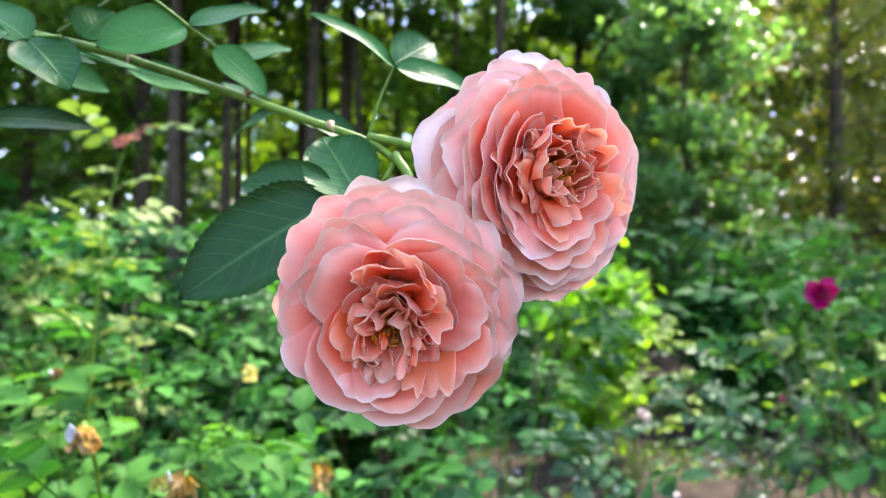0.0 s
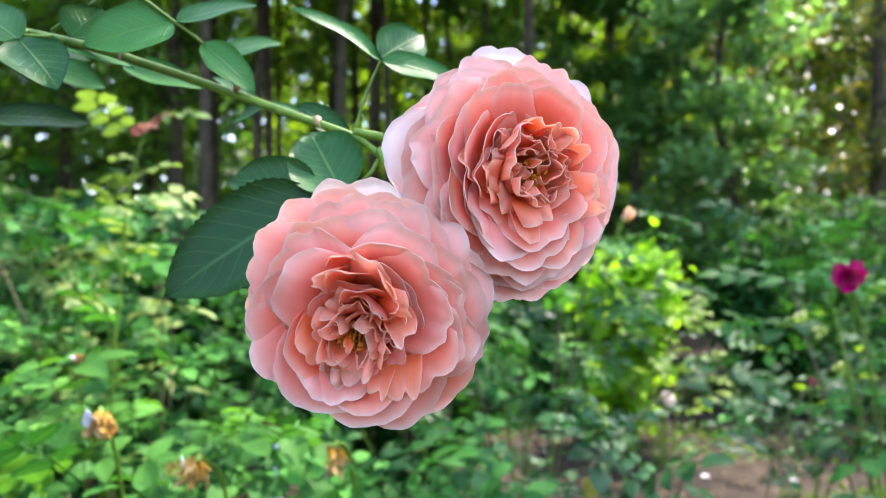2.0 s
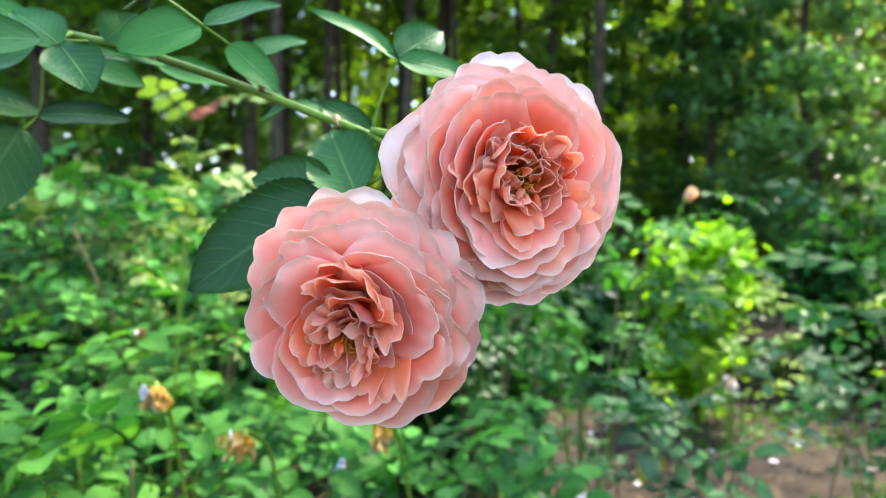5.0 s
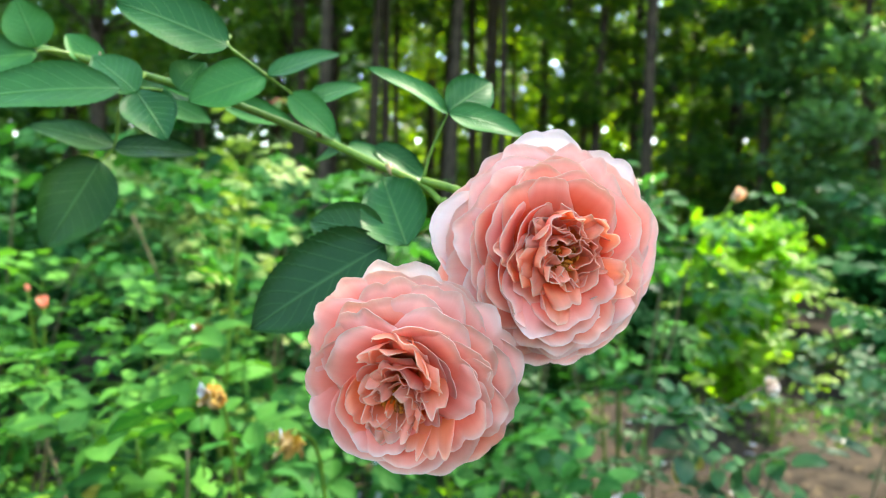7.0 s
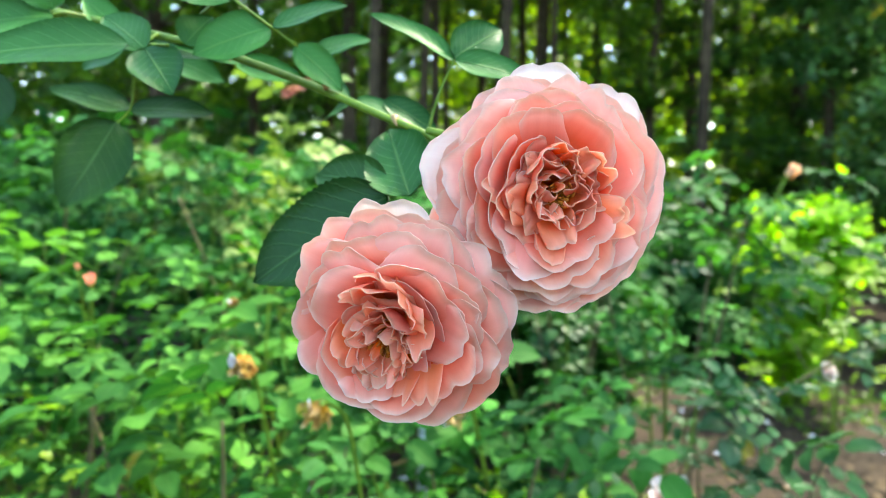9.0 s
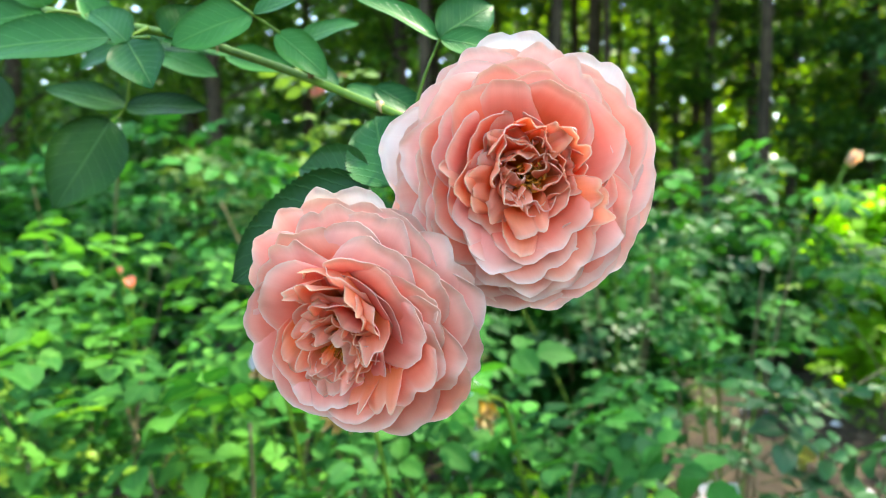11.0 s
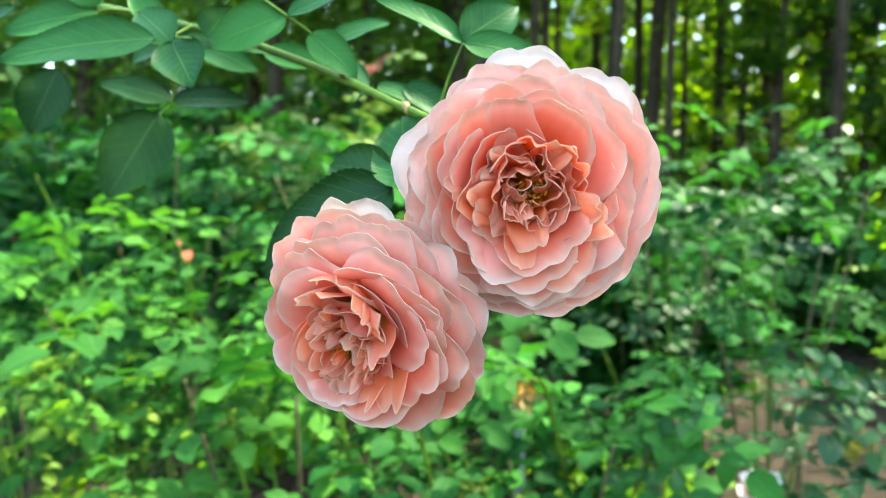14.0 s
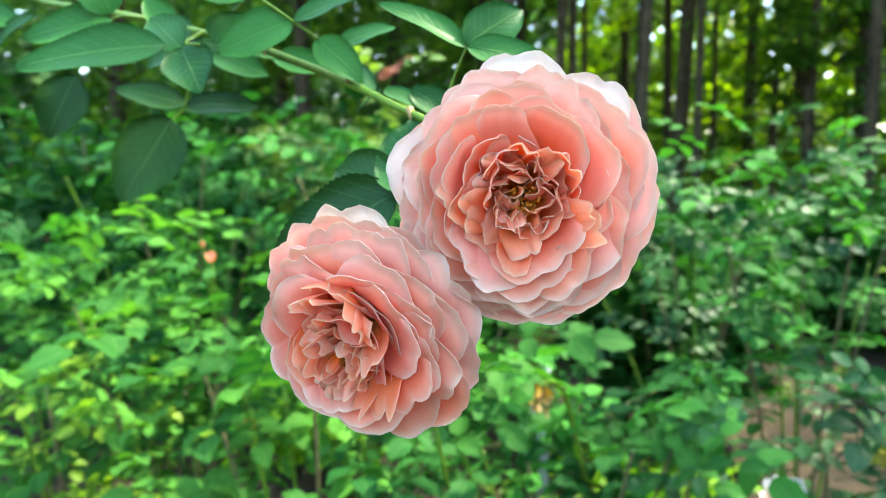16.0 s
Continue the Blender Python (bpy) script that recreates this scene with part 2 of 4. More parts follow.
def raw_mesh(name, verts, faces, uvs=None, smooth=True):
    """verts (n,3); faces (m,k) with k corners; uvs per vertex (n,2)."""
    verts, faces = np.asarray(verts, dtype=np.float32), np.asarray(faces, dtype=np.int32)
    me = bpy.data.meshes.new(name)
    m, k = faces.shape
    me.vertices.add(len(verts))
    me.vertices.foreach_set("co", verts.ravel())
    me.loops.add(m * k)
    me.loops.foreach_set("vertex_index", faces.ravel())
    me.polygons.add(m)
    me.polygons.foreach_set("loop_start", np.arange(0, m * k, k, dtype=np.int32))
    me.polygons.foreach_set("loop_total", np.full(m, k, dtype=np.int32))
    me.polygons.foreach_set("use_smooth", np.full(m, smooth))
    if uvs is not None:
        layer = me.uv_layers.new(name="UVMap")
        layer.data.foreach_set("uv", np.asarray(uvs, dtype=np.float32)[faces.ravel()].ravel())
    me.update()
    me.validate()
    return me


def merge(chunks):
    """Joins (verts, faces, uvs) chunks of one corner count."""
    vs, fs, us, o = [], [], [], 0
    for v, f, u in chunks:
        vs.append(v), fs.append(np.asarray(f) + o), us.append(u)
        o += len(v)
    return np.concatenate(vs), np.concatenate(fs), np.concatenate(us)


def tube(points, radii, sides=8):
    """A round tube along points, closed at both ends, as (verts, quads, uvs)."""
    pts = [Vector(p) for p in points]
    n = len(pts)
    verts, uvs = [], []
    side = None
    for i, p in enumerate(pts):
        d = (pts[min(i + 1, n - 1)] - pts[max(i - 1, 0)]).normalized()
        if side is None:
            side = d.orthogonal().normalized()
        side = (side - d * side.dot(d)).normalized()
        up = d.cross(side)
        for k in range(sides):
            a = 2 * math.pi * k / sides
            verts.append(p + (side * math.cos(a) + up * math.sin(a)) * radii[i])
            uvs.append((k / sides, i / (n - 1)))
    faces = []
    for i in range(n - 1):
        for k in range(sides):
            faces.append((i * sides + k, i * sides + (k + 1) % sides, (i + 1) * sides + (k + 1) % sides, (i + 1) * sides + k))
    for ring, flip in ((0, True), (n - 1, False)):
        c = len(verts)
        verts.append(pts[ring])
        uvs.append((0.5, 0.0))
        for k in range(0, sides, 2):
            f = [ring * sides + k, ring * sides + (k + 1) % sides, ring * sides + (k + 2) % sides, c]
            faces.append(tuple(reversed(f)) if flip else tuple(f))
    return np.array([tuple(v) for v in verts]), np.array(faces), np.array(uvs)


def curve_points(ctrl, n):
    """A smooth line (Catmull-Rom) through the control points."""
    c = [Vector(p) for p in ctrl]
    c = [c[0] * 2 - c[1]] + c + [c[-1] * 2 - c[-2]]
    out = []
    seg = len(c) - 3
    for i in range(n):
        s = i / (n - 1) * seg
        k = min(int(s), seg - 1)
        t = s - k
        a, b, d, e = c[k], c[k + 1], c[k + 2], c[k + 3]
        out.append(0.5 * ((2 * b) + (d - a) * t + (2 * a - 5 * b + 4 * d - e) * t * t + (3 * b - a - 3 * d + e) * t ** 3))
    return out


def blade(length, width, rows=12, fold=0.25, droop=0.15, teeth=0.0, wave=0.0, belly=0.45, rng=random, thick=0.0):
    """A leaf blade that lies along +y from the origin, its face up (+z): (verts, quads, uvs). u is 0 on the midrib, 1 at the edge."""
    verts, uvs = [], []
    ph = rng.uniform(0, 6)
    cols = (-1.0, -0.55, 0.0, 0.55, 1.0)
    for i in range(rows + 1):
        v = i / rows
        w = (v ** 0.6) * ((1 - v) ** 0.86) / ((belly ** 0.6) * ((1 - belly) ** 0.86)) * width / 2
        if teeth:
            w *= 1 + teeth * (1 if i % 2 else -1) * (0.1 < v < 0.97)
        for u in cols:
            x = u * w
            z = fold * abs(x) - droop * length * v * v + wave * width * math.sin(v * 9 + ph + u) * abs(u) * 0.5 + 0.05 * width * math.sin(u * 3.1) * (v - 0.5)
            verts.append((x, v * length - 0.3 * droop * length * v ** 3, z))
            uvs.append((abs(u), v))
    faces = []
    for i in range(rows):
        for k in range(4):
            a = i * 5 + k
            faces.append((a, a + 1, a + 6, a + 5))
    V, Fc, U = np.array(verts), np.array(faces), np.array(uvs)
    if thick:
        n = len(V)
        low = V.copy()
        low[:, 2] -= thick
        edge = [(i * 5, (i + 1) * 5) for i in range(rows)] + [((i + 1) * 5 + 4, i * 5 + 4) for i in range(rows)]
        rim = np.array([(a + n, b + n, b, a) for a, b in edge])
        Fc = np.concatenate([Fc, Fc[:, ::-1] + n, rim])
        V, U = np.concatenate([V, low]), np.concatenate([U, U])
    return V, Fc, U


def apply(chunk, m):
    v, f, u = chunk
    r = np.array(m.to_3x3())
    return v @ r.T + np.array(m.translation), f, u


def aim(place, tip, up):
    """A pose whose +y runs from place to tip and whose +z is as near to up as can be."""
    y = (Vector(tip) - Vector(place)).normalized()
    x = y.cross(Vector(up)).normalized()
    z = x.cross(y)
    m = Matrix((x, y, z)).transposed().to_4x4()
    m.translation = place
    return m


# small leaf shape for masses of foliage: six corners, four triangles, a fold along the middle
MASS_V = np.array([(0, 0, 0), (-0.28, 0.32, 0.06), (0.28, 0.32, 0.06), (-0.24, 0.68, 0.04), (0.24, 0.68, 0.04), (0, 1, -0.08)])
MASS_F = np.array([(0, 2, 1), (1, 2, 4), (1, 4, 3), (3, 4, 5)])


def foliage_mesh(name, pos, size, rs, lift=0.45, tumble=0.8):
    """Leaves at pos (n,3) of lengths size (n), turned at random, rather level than upright."""
    n = len(pos)
    a = rs.uniform(0, 2 * np.pi, n)
    d = np.stack([np.cos(a), np.sin(a), rs.normal(-0.25, lift, n)], 1)
    d /= np.linalg.norm(d, axis=1)[:, None]
    up = np.stack([rs.normal(0, tumble, n), rs.normal(0, tumble, n), np.ones(n)], 1)
    s = np.cross(d, up)
    s /= np.linalg.norm(s, axis=1)[:, None]
    u = np.cross(s, d)
    v = pos[:, None, :] + size[:, None, None] * (MASS_V[None, :, 0:1] * s[:, None, :] + MASS_V[None, :, 1:2] * d[:, None, :] + MASS_V[None, :, 2:3] * u[:, None, :])
    f = MASS_F[None] + (np.arange(n) * len(MASS_V))[:, None, None]
    return raw_mesh(name, v.reshape(-1, 3), f.reshape(-1, 3))


# ---- ground ----
def ground_height(x, y):
    return 0.03 * math.sin(x * 1.7 + 0.4 * y) * math.cos(y * 1.1) + 0.05 * noise.noise(Vector((x * 0.6, y * 0.6, 0)))


def build_ground():
    xs = np.concatenate([np.linspace(-400, -14, 8), np.linspace(-12, 12, 97), np.linspace(14, 400, 8)])
    ys = np.concatenate([np.linspace(-400, -8, 8), np.linspace(-6, 22, 113), np.linspace(25, 400, 8)])
    verts = [(x, y, ground_height(x, y) if abs(x) < 13 and -7 < y < 23 else 0.0) for y in ys for x in xs]
    w = len(xs)
    faces = [(j * w + i, j * w + i + 1, (j + 1) * w + i + 1, (j + 1) * w + i) for j in range(len(ys) - 1) for i in range(w - 1)]
    ob = new("ground", raw_mesh("ground", verts, faces))
    ob.data.materials.append(SOIL)
    return tagged(ob, "bare brown garden soil with leaf litter, dappled by sunlight", "ground", kind="structure")


ground = build_ground()


def build_litter():
    rs = np.random.RandomState(5)
    n = 14000
    x, y = rs.uniform(-5, 5, n), rs.uniform(-4, 9, n)
    z = np.array([ground_height(a, b) for a, b in zip(x, y)]) + 0.006
    ob = new("leaf_litter", foliage_mesh("leaf_litter", np.stack([x, y, z], 1), rs.uniform(0.03, 0.08, n), rs, 0.1, 0.2))
    ob.data.materials.append(LITTER)
    tagged(ob, "dry fallen leaves strewn over brown soil", "leaf litter", kind="stuff")


build_litter()


def ground_cover():
    rs = np.random.RandomState(15)
    n = 30000
    x, y = rs.uniform(-4.5, 4.5, n), rs.uniform(1.9, 8.0, n)
    m = np.array([noise.noise(Vector((a * 0.9, b * 0.9, 3.0))) + 0.5 * noise.noise(Vector((a * 3.1, b * 3.1, 7.0))) for a, b in zip(x, y)])
    keep = m > -0.05
    x, y, m = x[keep], y[keep], m[keep]
    z = np.array([ground_height(a, b) for a, b in zip(x, y)]) + rs.uniform(0.01, 0.3, len(x)) * np.clip(m, 0, 0.7)
    ob = new("ground_cover", foliage_mesh("ground_cover", np.stack([x, y, z], 1), rs.uniform(0.03, 0.06, len(x)), rs))
    ob.data.materials.append(FOLIAGE)
    tagged(ob, "low yellow-green weeds growing in patches on soil", "weeds", kind="stuff")


ground_cover()


# ---- woodland ----
def tree(x, y, girth, height, low, spread, leaves, mat, label, seed, leaf=0.11, lean=(0.0, 0.0), clumps=26):
    rs = np.random.RandomState(seed)
    rng = random.Random(seed)
    top = thing("tree", label, "tree", (x, y, ground_height(x, y) - 0.05), "woodland trees")
    ctrl = [(0, 0, 0), (lean[0] * 0.3 + rng.uniform(-0.06, 0.06), lean[1] * 0.3, height * 0.33), (lean[0] * 0.65 + rng.uniform(-0.15, 0.15), lean[1] * 0.65, height * 0.66), (lean[0], lean[1], height)]
    pts = curve_points(ctrl, 14)
    chunks = [tube(pts, [girth * (1.35 if i == 0 else 1.0) * (1 - 0.85 * i / 13) + 0.012 for i in range(14)], 10)]
    centres = []
    for i in range(clumps):
        z = low + (height - low) * (i + rng.random()) / clumps
        f = (z - low) / (height - low)
        r = spread * (0.35 + 0.65 * math.sin(math.pi * min(1, 0.25 + 0.75 * f))) * rng.uniform(0.45, 1.05)
        a = i * 2.4 + rng.uniform(-0.5, 0.5)
        k = min(12, int(13 * z / height))
        stem = pts[k]
        end = Vector((stem.x + math.cos(a) * r, stem.y + math.sin(a) * r, z + r * rng.uniform(-0.1, 0.35)))
        mid = stem.lerp(end, 0.5) + Vector((0, 0, 0.08 * r))
        g = max(0.012, girth * 0.28 * (1 - f * 0.6))
        chunks.append(tube([stem, mid, end], [g, g * 0.6, 0.006], 6))
        centres.append((end, 0.34 * spread * rng.uniform(0.6, 1.15)))
        centres.append((mid, 0.26 * spread * rng.uniform(0.5, 1.0)))
    v, f, u = merge(chunks)
    part("trunk", raw_mesh("trunk", v, f, u), BARK, top, "dark rough bark trunk with limbs")
    per = leaves // len(centres)
    pos = []
    for c, r in centres:
        q = rs.normal(0, 1, (per, 3)) * r * np.array([0.55, 0.55, 0.34])
        pos.append(np.array(c) + q)
    pos = np.concatenate(pos)
    part("crown", foliage_mesh("crown", pos, rs.uniform(0.7, 1.3, len(pos)) * leaf, rs), mat, top)
    return top


GREEN_TREE = "slender woodland tree with dark bark and green leaves"
DARK_TREE = "dense dark green tree with low hanging foliage"
# dense dark trees
tree(1.7, 9.4, 0.07, 7.2, 0.9, 1.35, 12000, FOLIAGE_DARK, DARK_TREE, 11, 0.10)
tree(2.6, 8.4, 0.08, 4.7, 0.4, 1.2, 10000, FOLIAGE_COOL, "tree hung with glossy cool green leaves, half in sun", 15, 0.10)
tree(1.5, 10.4, 0.12, 8.0, 1.2, 1.3, 9000, FOLIAGE, DARK_TREE, 12, 0.11)
tree(0.2, 12.4, 0.09, 11.0, 3.0, 1.5, 6000, FOLIAGE, DARK_TREE, 13, 0.13)
tree(-0.3, 9.8, 0.07, 7.5, 2.0, 1.2, 6000, FOLIAGE, DARK_TREE, 14, 0.11)
# open trees; sunlight is put into the leaf colour of most ahead and right
for i, (x, y, g, h, low, sp, n) in enumerate([
    (-3.4, 13.2, 0.16, 12, 4.2, 2.6, 8000), (-2.5, 12.2, 0.13, 11, 4.6, 2.2, 7000), (-1.5, 14.0, 0.17, 13, 4.4, 2.6, 8000),
    (-5.2, 12.0, 0.18, 12, 3.8, 2.8, 9000), (-7.2, 11.0, 0.17, 12, 3.0, 2.8, 9000), (-9.5, 10.5, 0.2, 12, 2.6, 3.0, 9000), (-4.3, 9.0, 0.15, 11, 3.4, 2.2, 8000),
    (-6.4, 7.6, 0.17, 11, 2.6, 2.4, 9000), (-9.0, 6.5, 0.2, 11, 2.0, 2.8, 9000), (-2.0, 8.2, 0.13, 10, 4.6, 2.6, 14000),
    (1.4, 15.5, 0.17, 13, 4.2, 2.8, 8000), (3.2, 14.0, 0.15, 12, 3.0, 2.6, 8000), (-1.0, 17.5, 0.2, 14, 4.0, 3.0, 8000), (-4.6, 17.0, 0.2, 14, 3.6, 3.2, 8000),
    (-8.2, 15.5, 0.22, 14, 3.0, 3.4, 8000), (-3.0, 6.9, 0.11, 9.5, 4.6, 2.6, 14000)]):
    tree(x, y, g * 0.6, h, low, sp, n, FOLIAGE_SUNLIT if math.atan2(x, y) > -0.3 and i % 3 else FOLIAGE, GREEN_TREE, 30 + i, 0.12, (random.uniform(-0.5, 0.5), random.uniform(-0.4, 0.4)))
# slender trunks that stand close together, their crowns high up
for i, (x, y) in enumerate([(-4.36, 9.2), (-4.49, 10.5), (-3.22, 8.8), (-3.48, 11), (-2.88, 12), (-2.04, 10.5), (-1.95, 13), (-3.06, 9), (-1.99, 10.0), (-1.48, 9.0), (-0.9, 11.5), (0.75, 12.5), (-4.23, 9)]):
    tree(x, y, 0.042 + 0.012 * (i % 3), 12, 6.5, 1.6, 1500, FOLIAGE, "slender tree with a bare brown trunk", 110 + i, 0.14, (0.3 * (i % 3 - 1), 0.2), 14)
# rusty, glossy tree in full sun
tree(5.3, 10.6, 0.13, 7.5, 0.9, 1.9, 11000, FOLIAGE_RUST, "sunlit tree with small glossy green and rusty leaves", 60, 0.075)
tree(7.3, 12.2, 0.15, 9.0, 0.8, 2.4, 9000, FOLIAGE_RUST, "sunlit tree with small glossy green and rusty leaves", 61, 0.085)
# unseen trees, added so that their crowns shade the flowers and bushes
tree(4.6, 4.2, 0.2, 9.2, 6.6, 0.85, 1000, FOLIAGE, "unseen tall tree added to shade the garden", 70, 0.15, (-2.7, -0.4), 24)
tree(4.6, 6.2, 0.16, 10.5, 6.4, 1.5, 1000, FOLIAGE, "unseen tall tree added to shade the garden", 71, 0.17, (-1.7, -0.6), 16)
# a trunk among the others; its unseen crown is added to dapple the bushes
tree(0.30, 8.5, 0.06, 11.0, 6.6, 1.1, 1000, FOLIAGE, GREEN_TREE, 72, 0.2, (0.1, -2.5), 12)


def woods(name, label, n, near, far, top, floor, mat, seed, leaf, gaps, left=-105, right=75):
    """A belt of woodland round the garden: leaves in uneven clumps, thinner towards the top."""
    rs = np.random.RandomState(seed)
    a = rs.uniform(radians(left), radians(right), n)
    r = rs.uniform(near, far, n)
    z = floor + (top - floor) * rs.random_sample(n)
    keep = np.array([noise.noise(Vector((p * 11.0 + seed, q * 0.6, h * 0.8))) + 0.5 * noise.noise(Vector((p * 21.0, q * 0.9, h * 1.6 + seed))) for p, q, h in zip(a, r, z)]) > gaps + 0.25 * (z - floor) / (top - floor)
    pos = np.stack([r * np.sin(a), r * np.cos(a), z], 1)[keep]
    ob = new(name, foliage_mesh(name, pos, rs.uniform(0.7, 1.35, len(pos)) * leaf, rs))
    ob.data.materials.append(mat)
    tagged(ob, label, "woodland", kind="stuff")


# sun and half shade of these belts are set by leaf colour, per bearing
woods("far_woods", "distant sunlit green woodland with gaps of sky", 52000, 19, 30, 13, 0.1, FOLIAGE_SUNLIT, 8, 0.40, 0.14, -21, 16)
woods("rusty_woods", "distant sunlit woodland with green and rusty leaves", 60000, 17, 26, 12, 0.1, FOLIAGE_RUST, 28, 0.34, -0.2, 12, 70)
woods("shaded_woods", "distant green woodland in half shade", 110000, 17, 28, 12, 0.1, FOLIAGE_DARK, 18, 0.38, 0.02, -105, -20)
woods("wood_edge", "dense far wall of woodland in shade", 26000, 35, 42, 15, 0.0, FOLIAGE, 10, 0.95, -0.75, 4, 75)
woods("thin_wood_edge", "far woodland with gaps of blue sky", 32000, 35, 42, 15, 0.0, FOLIAGE, 12, 0.95, -0.30, -105, 4)
# unseen belt added behind the viewpoint, kept low to let sky light in
woods("garden_woods", "unseen low woodland added to close the open side", 12000, 34, 44, 7, 0.0, FOLIAGE, 14, 0.95, -0.5, 75, 255)
woods("undergrowth", "shaded brushwood between the tree trunks", 70000, 12.5, 18, 2.3, 0.05, FOLIAGE, 9, 0.24, -0.02)


def shrub(x, y, rx, ry, low, high, leaves, mat, label, seed, leaf=0.06):
    rs = np.random.RandomState(seed)
    rng = random.Random(seed)
    g = ground_height(x, y)
    top = thing("shrub", label, "shrub", (x, y, g), "garden shrubs")
    chunks, pos = [], []
    stems = 9
    for i in range(stems):
        a = rng.uniform(0, 6.28)
        f = math.sqrt(rng.random())
        end = Vector((math.cos(a) * rx * f, math.sin(a) * ry * f, low + (high - low) * rng.uniform(0.65, 1.0) * (1 - 0.35 * f * f)))
        pts = curve_points([(0.05 * math.cos(a), 0.05 * math.sin(a), -0.04), (end.x * 0.45, end.y * 0.45, end.z * 0.5), end], 7)
        chunks.append(tube(pts, [0.012 - 0.0013 * k for k in range(7)], 6))
        m = leaves // stems
        s = rs.beta(2.2, 1.1, m)
        line = np.array([tuple(p) for p in curve_points(pts, 40)])
        pos.append(line[(s * 39).astype(int)] + rs.normal(0, 1, (m, 3)) * np.array([rx, ry, (high - low) * 0.5]) * 0.2)
    v, f, u = merge(chunks)
    part("stem", raw_mesh("stem", v, f, u), STEM_BROWN, top)
    pos = np.concatenate(pos)
    pos = pos[pos[:, 2] > 0.04]
    part("foliage", foliage_mesh("foliage", pos, rs.uniform(0.6, 1.3, len(pos)) * leaf, rs), mat, top)
    return top


shrub(0.82, 5.0, 0.34, 0.3, 0.7, 1.38, 1600, FOLIAGE_LIME_SUNLIT, "lime green shrub lit through by the sun", 80, 0.145)
shrub(-0.45, 2.75, 0.40, 0.3, 0.03, 0.2, 600, FOLIAGE_LIME_SUNLIT, "low yellow-green weeds on brown soil", 94, 0.05)
shrub(-1.9, 2.35, 0.45, 0.3, 0.04, 0.36, 900, FOLIAGE_LIME_SUNLIT, "low yellow-green weeds on brown soil", 96, 0.05)
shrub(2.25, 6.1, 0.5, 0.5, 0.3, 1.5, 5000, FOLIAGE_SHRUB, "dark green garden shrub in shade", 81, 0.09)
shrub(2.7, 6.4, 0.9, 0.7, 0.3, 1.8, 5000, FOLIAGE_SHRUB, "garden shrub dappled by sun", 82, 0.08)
shrub(0.0, 6.2, 0.9, 0.6, 0.2, 1.2, 4500, FOLIAGE_SHRUB, "leafy garden shrub in dappled light", 83, 0.08)
shrub(-1.2, 5.0, 0.9, 0.6, 0.2, 1.3, 2790, FOLIAGE_SHRUB, "leafy garden shrub in dappled light", 84, 0.105)
shrub(-2.6, 4.4, 1.0, 0.7, 0.2, 1.6, 3410, FOLIAGE_SHRUB, "leafy garden shrub in dappled light", 85, 0.105)
shrub(-4.0, 3.6, 1.0, 0.8, 0.2, 1.8, 3410, FOLIAGE_SHRUB, "leafy garden shrub in dappled light", 86, 0.105)
shrub(-5.2, 2.4, 1.0, 0.9, 0.2, 2.0, 3410, FOLIAGE_SHRUB, "leafy garden shrub in dappled light", 87, 0.105)
shrub(-3.2, 2.3, 0.8, 0.6, 0.3, 1.6, 3410, FOLIAGE_SHRUB, "leafy garden shrub in dappled light", 88, 0.105)
shrub(-1.9, 3.2, 0.8, 0.6, 0.3, 1.55, 3100, FOLIAGE_SHRUB, "leafy garden shrub in dappled light", 89, 0.105)
shrub(2.7, 5.1, 0.7, 0.5, 0.3, 1.35, 2600, FOLIAGE_SHRUB, "open garden shrub with sunlit leaves", 90, 0.065)
shrub(0.6, 5.8, 0.6, 0.4, 0.2, 1.1, 2600, FOLIAGE_SHRUB, "open garden shrub with sunlit leaves", 91, 0.065)
shrub(3.6, 4.9, 0.8, 0.6, 0.3, 1.6, 3800, FOLIAGE_SHRUB, "open garden shrub with sunlit leaves", 92, 0.06)
shrub(-0.6, 3.5, 0.7, 0.5, 0.2, 1.3, 2232, FOLIAGE_SHRUB, "leafy garden shrub in dappled light", 93, 0.105)


# ---- rose bushes of the garden ----
def spray(seed, leaflets=5, size=0.045):
    """A compound rose leaf along +y: a thin stalk with paired leaflets and one at the end."""
    rng = random.Random(seed)
    L = size * (1.25 + 0.55 * leaflets / 2)
    pairs = leaflets // 2
    chunks = [tube([(0, 0, 0), (0, L * 0.5, 0.01), (0, L * 0.98, 0.0)], [0.0011, 0.0009, 0.0006], 6)]
    for i in range(pairs):
        y = L * (0.38 + 0.5 * i / max(1, pairs - 1 + 0.2))
        for s in (-1, 1):
            le = size * rng.uniform(0.8, 1.05) * (0.85 + 0.15 * i)
            b = blade(le, le * rng.uniform(0.58, 0.72), 8, rng.uniform(0.1, 0.4), rng.uniform(0.05, 0.3), 0.06, 0.06, 0.42, rng)
            chunks.append(apply(b, Matrix.Translation((s * 0.002, y, 0.008)) @ Euler((rng.uniform(-0.35, 0.15), s * rng.uniform(-0.1, 0.35), -s * rng.uniform(0.95, 1.3))).to_matrix().to_4x4()))
    le = size * rng.uniform(1.0, 1.2)
    chunks.append(apply(blade(le, le * 0.66, 8, 0.2, 0.2, 0.06, 0.06, 0.42, rng), Matrix.Translation((0, L * 0.97, 0)) @ Euler((-0.15, 0, rng.uniform(-0.2, 0.2))).to_matrix().to_4x4()))
    v, f, u = merge(chunks)
    return v, f, u


SPRAYS = [spray(200 + i, 5 if i % 3 else 7, 0.040 + 0.002 * (i % 4)) for i in range(8)]


def spray_set(mat, name):
    out = []
    for v, f, u in SPRAYS:
        me = raw_mesh(name, v, f, u)
        me.materials.append(mat)
        out.append(me)
    return out


